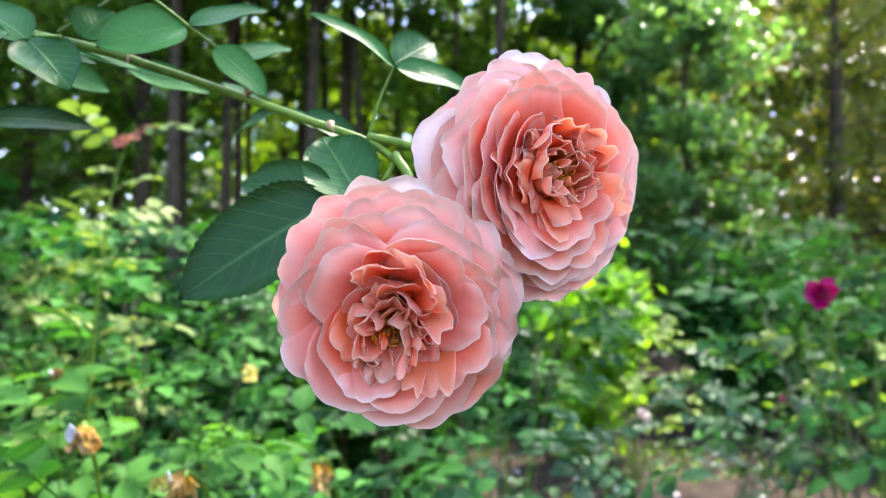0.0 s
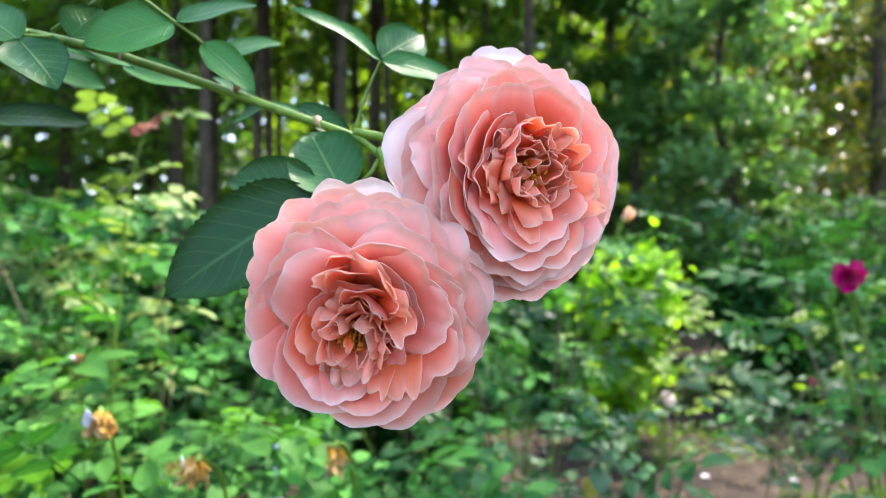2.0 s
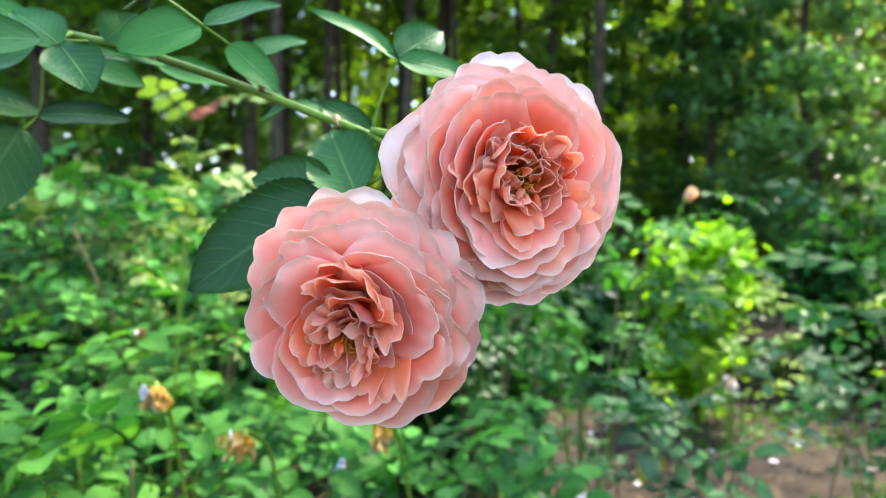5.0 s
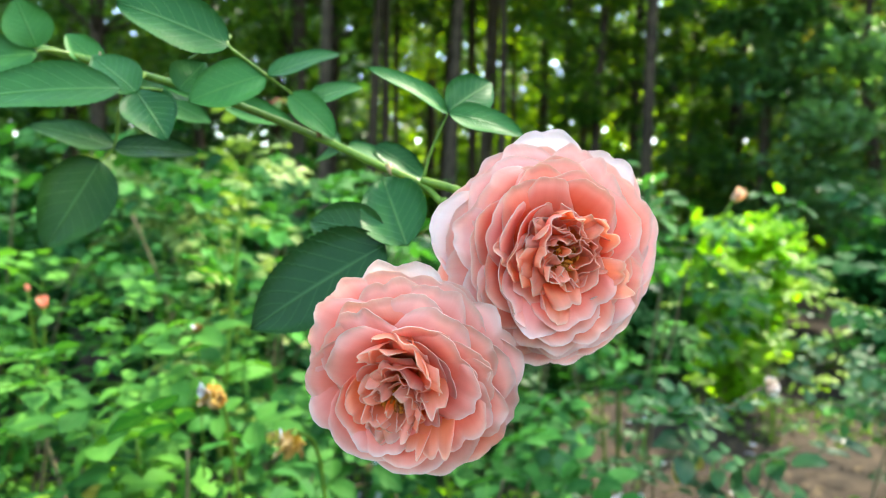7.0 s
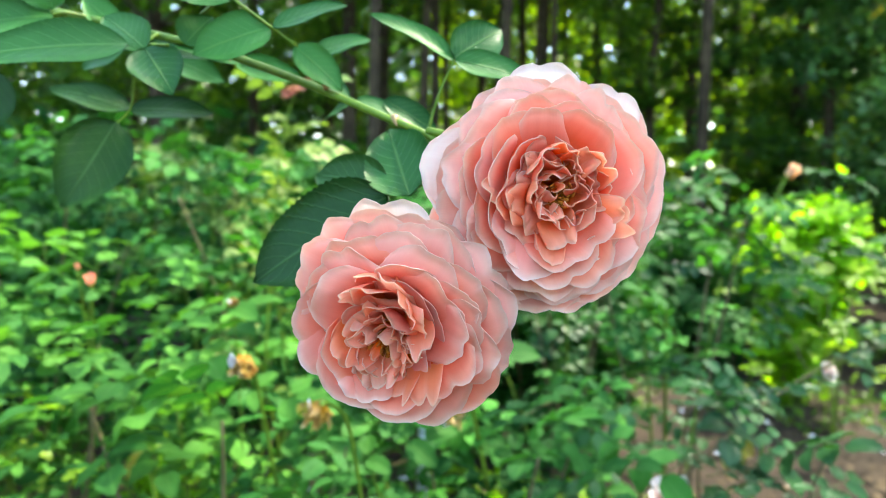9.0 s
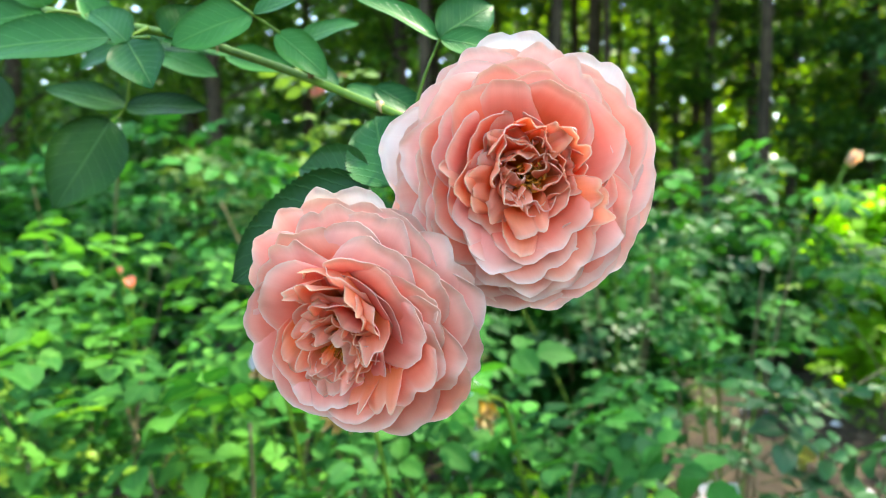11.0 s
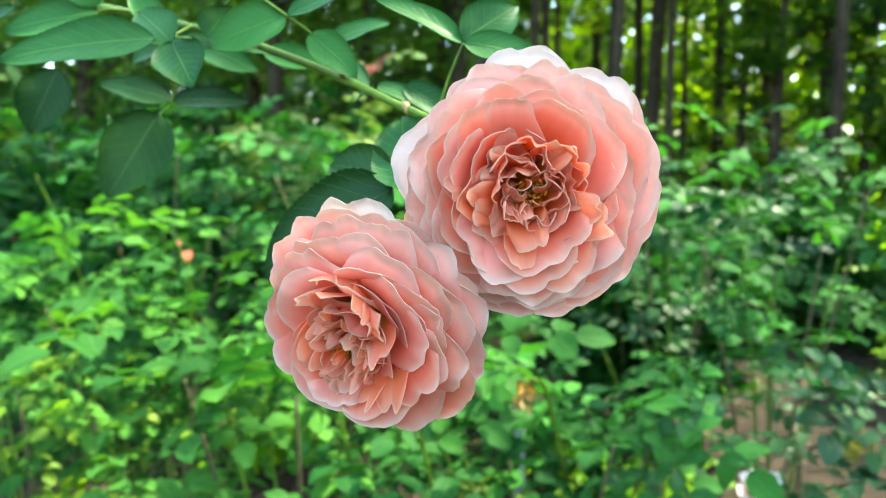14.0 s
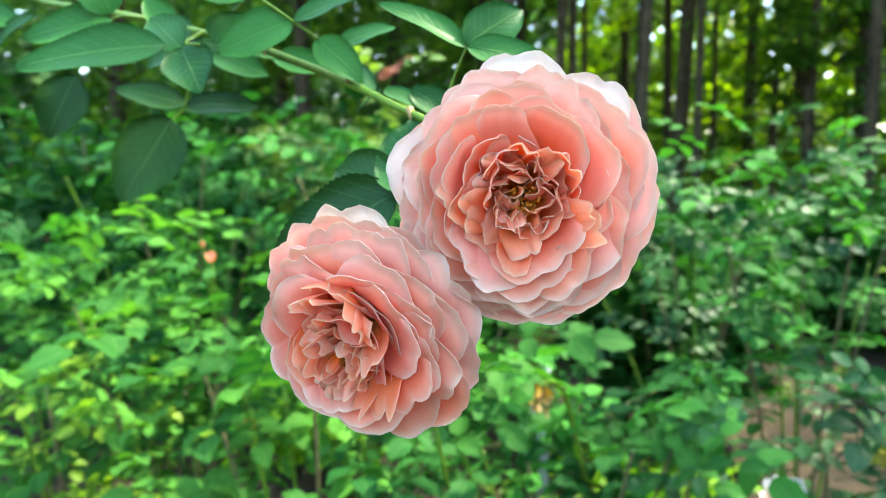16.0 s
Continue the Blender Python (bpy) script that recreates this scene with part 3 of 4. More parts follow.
SET_BUSH, SET_BLUE = spray_set(LEAF_BUSH, "leaf"), spray_set(LEAF_BLUE, "leaf")
SET_BUSH_SUNLIT = spray_set(LEAF_BUSH_SUNLIT, "leaf")
SET_LIME_SUNLIT = spray_set(LEAF_LIME_SUNLIT, "leaf")
SET_PALE = spray_set(LEAF_PALE, "leaf")


def rose_bush(x, y, rx, ry, low, high, n, meshes, label, seed, canes=7, scale=1.0):
    rng = random.Random(seed)
    g = ground_height(x, y)
    top = thing("rose_bush", label, "rose bush", (x, y, g), "rose bushes")
    lines = []
    for i in range(canes):
        a = 6.28 * i / canes + rng.uniform(-0.4, 0.4)
        f = math.sqrt(rng.uniform(0.05, 1))
        end = Vector((math.cos(a) * rx * f, math.sin(a) * ry * f, high * rng.uniform(0.82, 1.0) - 0.12 * f * (high - low)))
        pts = curve_points([(0.04 * math.cos(a), 0.04 * math.sin(a), -0.03), (end.x * 0.35, end.y * 0.35, end.z * 0.45), (end.x * 0.8, end.y * 0.8, end.z * 0.85), end], 16)
        lines.append(pts)
        v, fc, u = tube(pts, [0.0055 - 0.00022 * k for k in range(16)], 6)
        part("cane", raw_mesh("cane", v, fc, u), STEM if i % 2 else STEM_BROWN, top)
    for i in range(n):
        pts = lines[i % canes]
        k = rng.uniform(0.0, 1.0) ** 0.7
        z = low + (high - low) * k
        near = min(pts, key=lambda p: abs(p.z - z))
        a = rng.uniform(0, 6.28)
        off = Vector((math.cos(a) * rx, math.sin(a) * ry, 0)) * rng.uniform(0.0, 0.55)
        root = Vector((near.x, near.y, z)) + off + Vector((0, 0, rng.uniform(-0.06, 0.06)))
        d = Vector((math.cos(a + rng.uniform(-0.8, 0.8)), math.sin(a + rng.uniform(-0.8, 0.8)), rng.uniform(-0.35, 0.5)))
        up = Vector((rng.gauss(0, 0.35), rng.gauss(-0.25, 0.35), 1))
        m = aim(root, root + d, up)
        ob = new("leaf", meshes[rng.randrange(len(meshes))])
        ob.parent = top
        ob.matrix_basis = m @ Matrix.Scale(scale * rng.uniform(0.8, 1.4), 4)
    return top


rose_bush(-0.60, 0.98, 0.26, 0.16, 0.72, 1.10, 74, SET_BUSH_SUNLIT, "green rose bush with spent blooms", 301, 7, 1.12)
rose_bush(-0.24, 1.20, 0.25, 0.17, 0.5, 1.0, 84, SET_BUSH, "green rose bush with spent blooms", 302, 7, 1.12)
rose_bush(-1.15, 1.15, 0.34, 0.28, 0.60, 1.16, 120, SET_BUSH_SUNLIT, "rose bush in sun-toned bright green with small coral buds", 303, 7, 1.12)
rose_bush(0.18, 1.42, 0.30, 0.2, 0.5, 0.95, 45, SET_BLUE, "green rose bush with a faded white bloom", 304)
rose_bush(-0.85, 1.75, 0.50, 0.35, 0.5, 1.40, 230, SET_BUSH, "tall green rose bush", 305)
rose_bush(-1.75, 1.65, 0.50, 0.45, 0.5, 1.5, 220, SET_BUSH, "tall green rose bush", 306)
rose_bush(0.10, 2.02, 0.30, 0.28, 0.7, 1.40, 120, SET_BUSH, "open rose bush with a peach bud", 307)
rose_bush(0.98, 1.75, 0.36, 0.35, 0.75, 1.28, 110, SET_BUSH, "open rose bush with a magenta bloom", 308)
rose_bush(-0.25, 2.55, 0.55, 0.4, 0.55, 1.35, 120, SET_BLUE, "leafy rose bush in shade", 309)
rose_bush(1.3, 3.2, 0.4, 0.3, 0.35, 0.85, 60, SET_BLUE, "open rose bush on bare soil", 310)
rose_bush(1.75, 2.7, 0.4, 0.3, 0.2, 0.75, 40, SET_BUSH, "low rose bush on bare soil", 313)
rose_bush(1.95, 3.9, 0.5, 0.35, 0.3, 0.95, 36, SET_LIME_SUNLIT, "open rose bush with sunlit yellow-green leaves", 314)
rose_bush(0.95, 4.4, 0.45, 0.3, 0.3, 1.0, 60, SET_LIME_SUNLIT, "open rose bush with sunlit yellow-green leaves", 315)
rose_bush(-1.3, 2.5, 0.5, 0.4, 0.5, 1.45, 200, SET_BUSH, "leafy rose bush in shade", 311)
rose_bush(-2.11, 1.35, 0.46, 0.30, 0.42, 1.08, 190, SET_BUSH_SUNLIT, "rose bush in sun-toned bright green with small coral buds", 317)
rose_bush(-1.5, 1.05, 0.36, 0.28, 0.25, 0.86, 80, SET_BUSH_SUNLIT, "low bright green rose bush in dappled sun", 318)
rose_bush(-1.22, 0.92, 0.20, 0.12, 0.52, 0.95, 46, SET_LIME_SUNLIT, "small rose bush with sun-toned yellow-green leaves", 319, 4, 0.8)
# the pale leaf colour stands in for sunlight on this bush
rose_bush(-1.5, 2.2, 0.36, 0.2, 0.8, 1.46, 120, SET_PALE, "airy rose bush with pale sunlit leaves", 316, 6, 1.1)


# ---- the two large blooms ----
def petal_mesh(name, rho, tip, ctrl, base, width, seed, rows=12, cols=10, curl=0.25, ruffle=0.5, cup=0.0, twist=0.0, notch=0.0, slant=0.0):
    """A petal on the flower's axis (+z), its claw near the axis, in millimetres: rho and tip are the rim's radius and height."""
    rng = random.Random(seed)
    p1, p2, p3, p4 = (rng.uniform(0, 6.28) for _ in range(4))
    f1, f2 = rng.uniform(2.0, 3.6), rng.uniform(4.5, 7.5)
    front, uvs = [], []
    r0, z0 = base
    for i in range(rows + 1):
        v = i / rows
        for k in range(cols + 1):
            u = 2 * k / cols - 1
            # rounded rim: the sides end lower than the middle
            s = v * (1 - 0.19 * abs(u) ** 2.8 - notch * 0.05 * math.exp(-(u / 0.16) ** 2) + 0.028 * math.sin(f1 * u + p1) + 0.008 * math.sin(f2 * u + p2) + 0.005 * math.sin(12.7 * u + p3) + 0.004 * math.sin(21.0 * u + p2))
            r = (1 - s) ** 2 * r0 + 2 * s * (1 - s) * ctrl[0] + s * s * rho
            z = (1 - s) ** 2 * z0 + 2 * s * (1 - s) * ctrl[1] + s * s * tip
            w = width / 2 * (0.16 + 0.84 * math.sin(min(1.0, v / 0.72) * math.pi / 2) ** 1.1) * (1 - 0.14 * max(0.0, (v - 0.62) / 0.38) ** 3)
            x = u * w
            # the rim rolls outwards
            e = max(0.0, (v - 0.70) / 0.30)
            r += curl * e * e * 5.0
            z -= curl * e * e * 3.0
            # ruffles and the cup across
            ea = max(e, abs(u) ** 3)
            z += ruffle * ea * (0.9 * math.sin(f1 * u * 1.7 + p3) + 0.6 * math.sin(f2 * u + 3 * v + p4))
            r += ruffle * ea * 0.7 * math.sin(f2 * 0.7 * u + p2)
            z += cup * (u * u - 0.3) * v + 0.22 * e * math.sin(13.0 * u + p1)
            z += 0.55 * math.sin(2.3 * u + 4.2 * v + p2) * v + 0.4 * math.sin(5.1 * u - 3.0 * v + p4) * v * v
            x += slant * v * v
            turn = x / max(r, 0.55 * width / 2 + 3.0)
            r2 = r + twist * u * v
            front.append((r2 * math.sin(turn), r2 * math.cos(turn), z))
            uvs.append((0.5 + 0.5 * u, v))
    c1 = cols + 1
    faces = [(i * c1 + k, i * c1 + k + 1, (i + 1) * c1 + k + 1, (i + 1) * c1 + k) for i in range(rows) for k in range(cols)]
    V, F, U = np.array(front), np.array(faces), np.array(uvs)
    # a back a third of a millimetre behind the face
    g = V.reshape(rows + 1, c1, 3)
    nrm = np.cross(np.gradient(g, axis=1), np.gradient(g, axis=0)).reshape(-1, 3)
    nrm /= np.linalg.norm(nrm, axis=1)[:, None] + 1e-9
    back = V - nrm * (-0.35)
    n = len(V)
    rim = [(k, k + 1) for k in range(rows * c1, rows * c1 + cols)] + [(i * c1 + cols, (i + 1) * c1 + cols) for i in range(rows)] + [((i + 1) * c1, i * c1) for i in range(rows)]
    rimf = np.array([(b, a, a + n, b + n) for a, b in rim])
    Fa = np.concatenate([F, F[:, ::-1] + n, rimf])
    return raw_mesh(name, np.concatenate([V, back]) * 0.001, Fa, np.concatenate([U, U]))


# how a petal stands by the radius of its rim: claw height, and how steeply it rises
CLAW_R, CLAW_Z = (8, 20, 30, 40, 50, 60), (8, 4, -4, -13, -23, -29)


def bloom(label, place, facing, seed):
    """An open rose on its hip: its middle at place, its face turned to facing. Petals are added to it by grow()."""
    rng = random.Random(seed)
    top = thing("rose_bloom", label, "rose", place, "large pink roses")
    z = Vector(facing).normalized()
    x = Vector((0, 0, 1)).cross(z).normalized()
    m = Matrix((x, z.cross(x), z)).transposed().to_4x4()
    top.matrix_basis = Matrix.Translation(place) @ m
    # stamens in the middle
    for i in range(60):
        a, r = rng.uniform(0, 6.28), 6.5 * math.sqrt(rng.random())
        h = rng.uniform(14, 20)
        pts = [(0.4 * r * math.cos(a) * 0.001, 0.4 * r * math.sin(a) * 0.001, -0.002), (r * math.cos(a) * 0.0009, r * math.sin(a) * 0.0009, h * 0.0006), (r * math.cos(a) * 0.001, r * math.sin(a) * 0.001, h * 0.001), (r * math.cos(a + 0.3) * 0.00108, r * math.sin(a + 0.3) * 0.00108, (h + 1.0) * 0.001)]
        v, f, u = tube(pts, [0.0003, 0.0003, 0.0006, 0.0004], 6)
        part("stamen", raw_mesh("stamen", v, f, u), STAMEN, top)
    # hip and sepals behind
    v, f, u = tube([(0, 0, -0.044), (0, 0, -0.040), (0, 0, -0.034), (0, 0, -0.028), (0, 0, -0.022)], [0.0025, 0.0055, 0.007, 0.006, 0.004], 12)
    hip = part("hip", raw_mesh("hip", v, f, u), STEM, top)
    for i in range(5):
        b = blade(0.03, 0.010, 10, 0.2, 0.35, 0.0, 0.1, 0.3, rng, 0.0004)
        v, f, u = apply(b, pose(0, 0, 0, 0, 0, 72 * i) @ pose(0, 0.004, -0.031, -10))
        part("sepal", raw_mesh("sepal", v, f, u), LEAF_NEAR, hip)
    return top


def grow(rose, rng, turn, rim, rise, swing, width, slope, cup=-1.5):
    """Adds a petal, in millimetres and degrees: the turn of its rim round the heart, the rim's radius and height, how far the
    petal swings off the radius, its width, and how steeply it rises at the rim."""
    a = math.radians(slope)
    reach = min(0.5 * rim + 4, 26)
    ctrl = (rim - reach * math.cos(a), rise - reach * math.sin(a))
    claw = (max(2.0, 0.35 * rim if rim < 34 else 3.0), float(np.interp(rim, CLAW_R, CLAW_Z)))
    inner = max(0.0, min(1.0, (38 - rim) / 20))
    if width < 25:
        # small petals of the heart are crumpled and stand proud
        inner, rise = inner + 0.8, rise + 4.0
    curl = rng.uniform(0.3, 0.8) if rim > 36 else rng.uniform(-0.3, 0.6)
    twist = rng.uniform(-1.5, 1.5)
    if width < 25:
        curl, twist, cup = rng.uniform(-1.0, 1.1), rng.uniform(-4, 4), cup + rng.uniform(-4, 5)
    ruffle = rng.uniform(0.6, 1.1) + inner * rng.uniform(0.2, 0.7)
    me = petal_mesh("petal", rim, rise, ctrl, claw, width * (1.08 if rim > 59.2 else 1.34 - 0.25 * inner), rng.randrange(10 ** 6), 14, 20, curl, ruffle, cup * rng.uniform(0.5, 0.8), twist, rng.choice((0, 0, 0.5, 1.0)) + 0.8 * min(inner, 1.0), rng.uniform(-2, 2))
    ob = part("petal", me, PALE if rim > 59.2 else MID if rim > 47 else HEART if rim < 22 or width < 22 else PINK, rose)
    t = math.radians(turn)
    p = Vector((rim * math.cos(t), rim * math.sin(t), 0)) * 0.001
    ob.matrix_basis = Matrix.Translation(p) @ pose(0, 0, 0, 0, 0, swing) @ Matrix.Translation(-p) @ pose(0, 0, 0, 0, 0, turn - 90)


def fill(rose, rng, drop, scale):
    """The hidden petals under the ones that show: wide ones in three rings, steep ones deep round the heart."""
    for count, rim, rise, width, slope in ((9, 58, -11, 52, -15), (9, 52, -1, 48, 4), (8, 44, 9, 42, 20), (8, 35, 16, 36, 40), (8, 26, 20, 27, 50), (7, 18, 21, 20, 55)):
        for i in range(count):
            grow(rose, rng, 360 * (i + rng.uniform(-0.25, 0.25)) / count + rim * 7, rim * scale * rng.uniform(0.96, 1.03), rise - drop + rng.uniform(-1.5, 1.5), rng.uniform(-8, 8), width * rng.uniform(0.85, 1.1), slope + rng.uniform(-5, 5))
    for i in range(9):
        r = rng.uniform(10, 18)
        grow(rose, rng, i * 137.5, r, rng.uniform(18, 23) - drop, rng.uniform(-50, 50), rng.uniform(12, 18), rng.uniform(60, 85), rng.uniform(-4, 4))
    # crumpled ones that lean in over the stamens
    for i in range(11):
        r = rng.uniform(7, 15)
        grow(rose, rng, i * 137.5 + 60, r, rng.uniform(19, 23) - drop, rng.uniform(-40, 40), rng.uniform(13, 19), rng.uniform(85, 130), rng.uniform(-3, 5))


FACE_A, FACE_B = (0.05, -0.94, -0.33), (0.405, -0.912, -0.05)
ROSE_A, ROSE_B = Vector((-0.0212, 0.3215, 1.271)), Vector((0.0497, 0.3478, 1.3376))
BLOOM_A = bloom("large salmon pink rose in full bloom, facing forward", ROSE_A, FACE_A, 1)
BLOOM_B = bloom("large salmon pink rose in full bloom, turned aside", ROSE_B, FACE_B, 7)
first_petal = functools.partial(grow, BLOOM_A, random.Random(21))
second_petal = functools.partial(grow, BLOOM_B, random.Random(22))
fill(BLOOM_A, random.Random(23), 0, 0.89)
fill(BLOOM_B, random.Random(24), 2, 1.0)
# the petals of the first rose, from the outermost to the heart
first_petal(94, 62.5, -9, 4, 46, -12, 0); first_petal(125, 57, -3, 7, 39, -24); first_petal(85, 57, -4.3, -3, 46, -21)
first_petal(56, 56.8, -4.2, 1, 43, -21); first_petal(32, 57.5, -5.9, 3, 40, -23); first_petal(6, 57.4, -5.7, -5, 41, -23)
first_petal(-15, 56.6, -3.7, -7, 39, -21); first_petal(-43, 57, -3, 2, 45, -24); first_petal(-64, 52, 6.2, -2, 44, -9)
first_petal(-84, 41.4, 19.3, -1, 47, 15); first_petal(-121, 39.7, 20.6, 6, 44, 19); first_petal(-148, 42.2, 18.6, 6, 40, 13)
first_petal(-173, 44.8, 15.9, 4, 43, 7); first_petal(167, 44.8, 15.9, 8, 39, 7); first_petal(142, 53.6, 2.8, 12, 39, -13)
first_petal(97, 55, -0.1, 6, 37, -17); first_petal(67, 54.6, 0.9, -6, 33, -16); first_petal(106, 49.9, 9.1, 6, 40, -5)
first_petal(74, 50.8, 7.7, -4, 33, -7); first_petal(111, 46.7, 13.5, -4, 27, 2); first_petal(56, 48.4, 11.3, -2, 35, -1)
first_petal(32, 52, 6.1, -5, 33, -10); first_petal(13, 53.3, 3.2, 1, 40, -13); first_petal(28, 47, 13, -4, 30, 2)
first_petal(137, 45.4, 15.2, 13, 34, 5); first_petal(139, 37.6, 22.2, 15, 34, 23, -3); first_petal(37, 42.5, 18.4, -5, 37, 28)
first_petal(12, 46.7, 13.6, -5, 30, 2); first_petal(4, 38.8, 21.4, -21, 30, 38); first_petal(-5, 44.3, 16.5, -11, 28, 8)
first_petal(-18, 50.2, 8.8, -8, 35, -5); first_petal(-46, 33.2, 24.1, -32, 20, 38); first_petal(-28, 41.9, 18.9, -20, 35, 13)
first_petal(-64, 25.3, 26, -29, 13, 63); first_petal(-99, 25.9, 25.8, 5, 29, 33, -3); first_petal(-81, 35.4, 23.1, -2, 36, 30)
first_petal(-135, 28.5, 25.2, 3, 32, 46); first_petal(-165, 28.7, 25.2, 11, 32, 46); first_petal(-166, 21, 26, 29, 25, 43)
first_petal(-145, 13.2, 25.6, 19, 19, 53, 3); first_petal(-76, 14.1, 25.8, -13, 19, 43, -3); first_petal(-130, 4.4, 23.9, 26, 18, 33, 3)
first_petal(2, 23.1, 26, -55, 14, 53, 2); first_petal(55, 31.9, 24.6, -43, 20, 75, 0); first_petal(74, 40.7, 19.9, 16, 25, 58, 3)
first_petal(93, 40.5, 19.9, 15, 18, 63, 3); first_petal(71, 35.7, 22.9, 10, 17, 53, -3); first_petal(100, 33.9, 23.7, 22, 20, 48, 3)
first_petal(87, 28.2, 25.3, 15, 21, 43, 0); first_petal(117, 34.2, 23.5, 33, 12, 53, 0); first_petal(41, 32.7, 24.1, -19, 15, 43, 2)
first_petal(141, 14.4, 25.8, 31, 17, 53, 4); first_petal(33, 26.3, 25.7, -41, 13, 53, 0)
# the petals of the second rose
second_petal(95, 59.3, -9, 6, 44, -12, 0); second_petal(131, 54, -0.2, 2, 48, -12, 0); second_petal(171, 62.5, -9, -1, 49, -17, 0)
second_petal(-168, 53.2, 1.7, -5, 29, -12); second_petal(171, 49.9, 7, 5, 34, -5); second_petal(54, 59.4, -10.6, 7, 46, -12, 0)
second_petal(80, 52.1, 3.8, 1, 30, -10); second_petal(31, 53.5, 1, 1, 52, -13); second_petal(8, 56, -2.6, -1, 49, -19)
second_petal(-13, 59, -8, 5, 43, -24); second_petal(-36, 59, -8, 2, 39, -24); second_petal(-54, 59, -8, 7, 42, -24)
second_petal(-72, 59, -8, 2, 38, -24); second_petal(-87, 59, -8, -4, 38, -24); second_petal(-104, 59, -8, -7, 37, -24)
second_petal(-134, 49.8, 7.4, -5, 38, -4); second_petal(-156, 49, 8.4, -3, 35, -3); second_petal(113, 55.3, -2.6, -2, 30, -17)
second_petal(90, 44.8, 13.9, -14, 35, 7); second_petal(63, 47.3, 10.9, -2, 29, 1); second_petal(143, 50.5, 6.3, 8, 38, -6)
second_petal(70, 39.4, 18.8, -7, 41, 18, -3); second_petal(66, 37.3, 20.4, -10, 33, 28, -3); second_petal(30, 41.4, 17.3, -8, 36, 18, -3)
second_petal(110, 43.4, 15.5, -5, 31, 10); second_petal(103, 38.2, 19.9, -12, 25, 23); second_petal(129, 40.6, 18, -4, 31, 17)
second_petal(34, 30.6, 22.8, 3, 20, 33, -3); second_petal(77, 25, 24, -16, 17, 53, 3); second_petal(52, 17.6, 23.9, -25, 17, 53, 3)
second_petal(111, 19.7, 24, -16, 23, 63, 3); second_petal(119, 17.4, 24, -18, 20, 65, 3); second_petal(114, 13.5, 23.6, -28, 17, 68, 3)
second_petal(97, 4, 21.8, -55, 10, 53, 0); second_petal(164, 43.9, 14.8, 7, 34, 48); second_petal(157, 40.3, 18.2, 8, 37, 53)
second_petal(155, 34.9, 21.4, 4, 33, 58); second_petal(141, 29.9, 22.9, 8, 27, 61); second_petal(134, 22.7, 24, 15, 24, 63)
second_petal(178, 35.1, 21.2, 4, 14, 63, 6); second_petal(-172, 30.5, 22.7, 9, 20, 63, 3); second_petal(-164, 24.8, 23.9, -4, 21, 68, 2)
second_petal(-157, 35.5, 21.1, 1, 26, 63); second_petal(-141, 34.3, 21.6, -7, 27, 58); second_petal(-124, 36.6, 20.7, -5, 25, 53)
second_petal(-176, 20.2, 23.9, -13, 19, 71, 2); second_petal(164, 17.8, 24, -2, 18, 71, 2); second_petal(-126, 18.5, 24.1, 12, 14, 38, 4)
second_petal(-100, 11.7, 23.3, 41, 10, 38, 0); second_petal(-35, 19.2, 24, 9, 30, 48, 5); second_petal(-86, 20, 23.9, 12, 22, 43, 2)
second_petal(-10, 25.2, 24, 22, 17, 53, 4); second_petal(-51, 28.8, 23.2, 7, 36, 35); second_petal(-101, 30.4, 22.7, 2, 16, 48, 4)
second_petal(-85, 32.4, 22.3, 10, 28, 38); second_petal(-24, 36.5, 20.6, 11, 20, 33, -3); second_petal(-22, 46.2, 12.2, 14, 33, 23)
second_petal(-75, 40.7, 17.8, 11, 35, 16); second_petal(-58, 42.4, 16.4, 9, 31, 12); second_petal(-40, 46.1, 12.2, 6, 37, 3)
second_petal(-108, 37.9, 20, 4, 31, 23); second_petal(-96, 49, 8.5, -3, 39, -3); second_petal(-76, 52.5, 3.1, 2, 34, -11)
second_petal(-162, 40, 18.4, -2, 37, 48); second_petal(-175, 44.5, 14.2, 2, 40, 43); second_petal(-141, 43.6, 15.3, -6, 34, 38)
second_petal(-150, 44.7, 13.9, -3, 34, 28)


# ---- the branch that carries them ----
branch = thing("rose_branch", "arching green rose cane with fresh serrated leaves", "rose branch", (-1.3, 0.60, 0.0))


def on_branch(p):
    return Vector(p) - branch.location


def stalk(points, radii, name="stem", mat=STEM, n=20, sides=8, label=""):
    pts = curve_points([on_branch(p) for p in points], n)
    rr = [radii[0] + (radii[1] - radii[0]) * i / (n - 1) for i in range(n)]
    v, f, u = tube(pts, rr, sides)
    return part(name, raw_mesh(name, v, f, u), mat, branch, label)


def hip_of(rose, face):
    return rose - Vector(face).normalized() * 0.044


hipA, hipB = hip_of(ROSE_A, FACE_A), hip_of(ROSE_B, FACE_B)
stalk([(-1.3, 0.6, -0.03), (-1.26, 0.59, 1.1), (-0.9, 0.53, 1.56), (-0.5, 0.49, 1.505), (-0.27, 0.470, 1.453), (-0.195, 0.468, 1.430), (-0.13, 0.462, 1.406), (-0.085, 0.452, 1.388), (-0.05, 0.445, 1.374), (-0.03, 0.435, 1.359)], (0.0037, 0.0024), "cane", STEM, 60, 12)
stalk([(-0.032, 0.436, 1.364), (-0.020, 0.415, 1.340), tuple(hipA + Vector((0, 0.012, 0.006))), tuple(hipA)], (0.0030, 0.0026), "flower_stalk")
stalk([(-0.05, 0.445, 1.377), (-0.022, 0.441, 1.370), (0.01, 0.43, 1.356), tuple(hipB + Vector((-0.008, 0.016, 0.0))), tuple(hipB)], (0.0030, 0.0026), "flower_stalk")


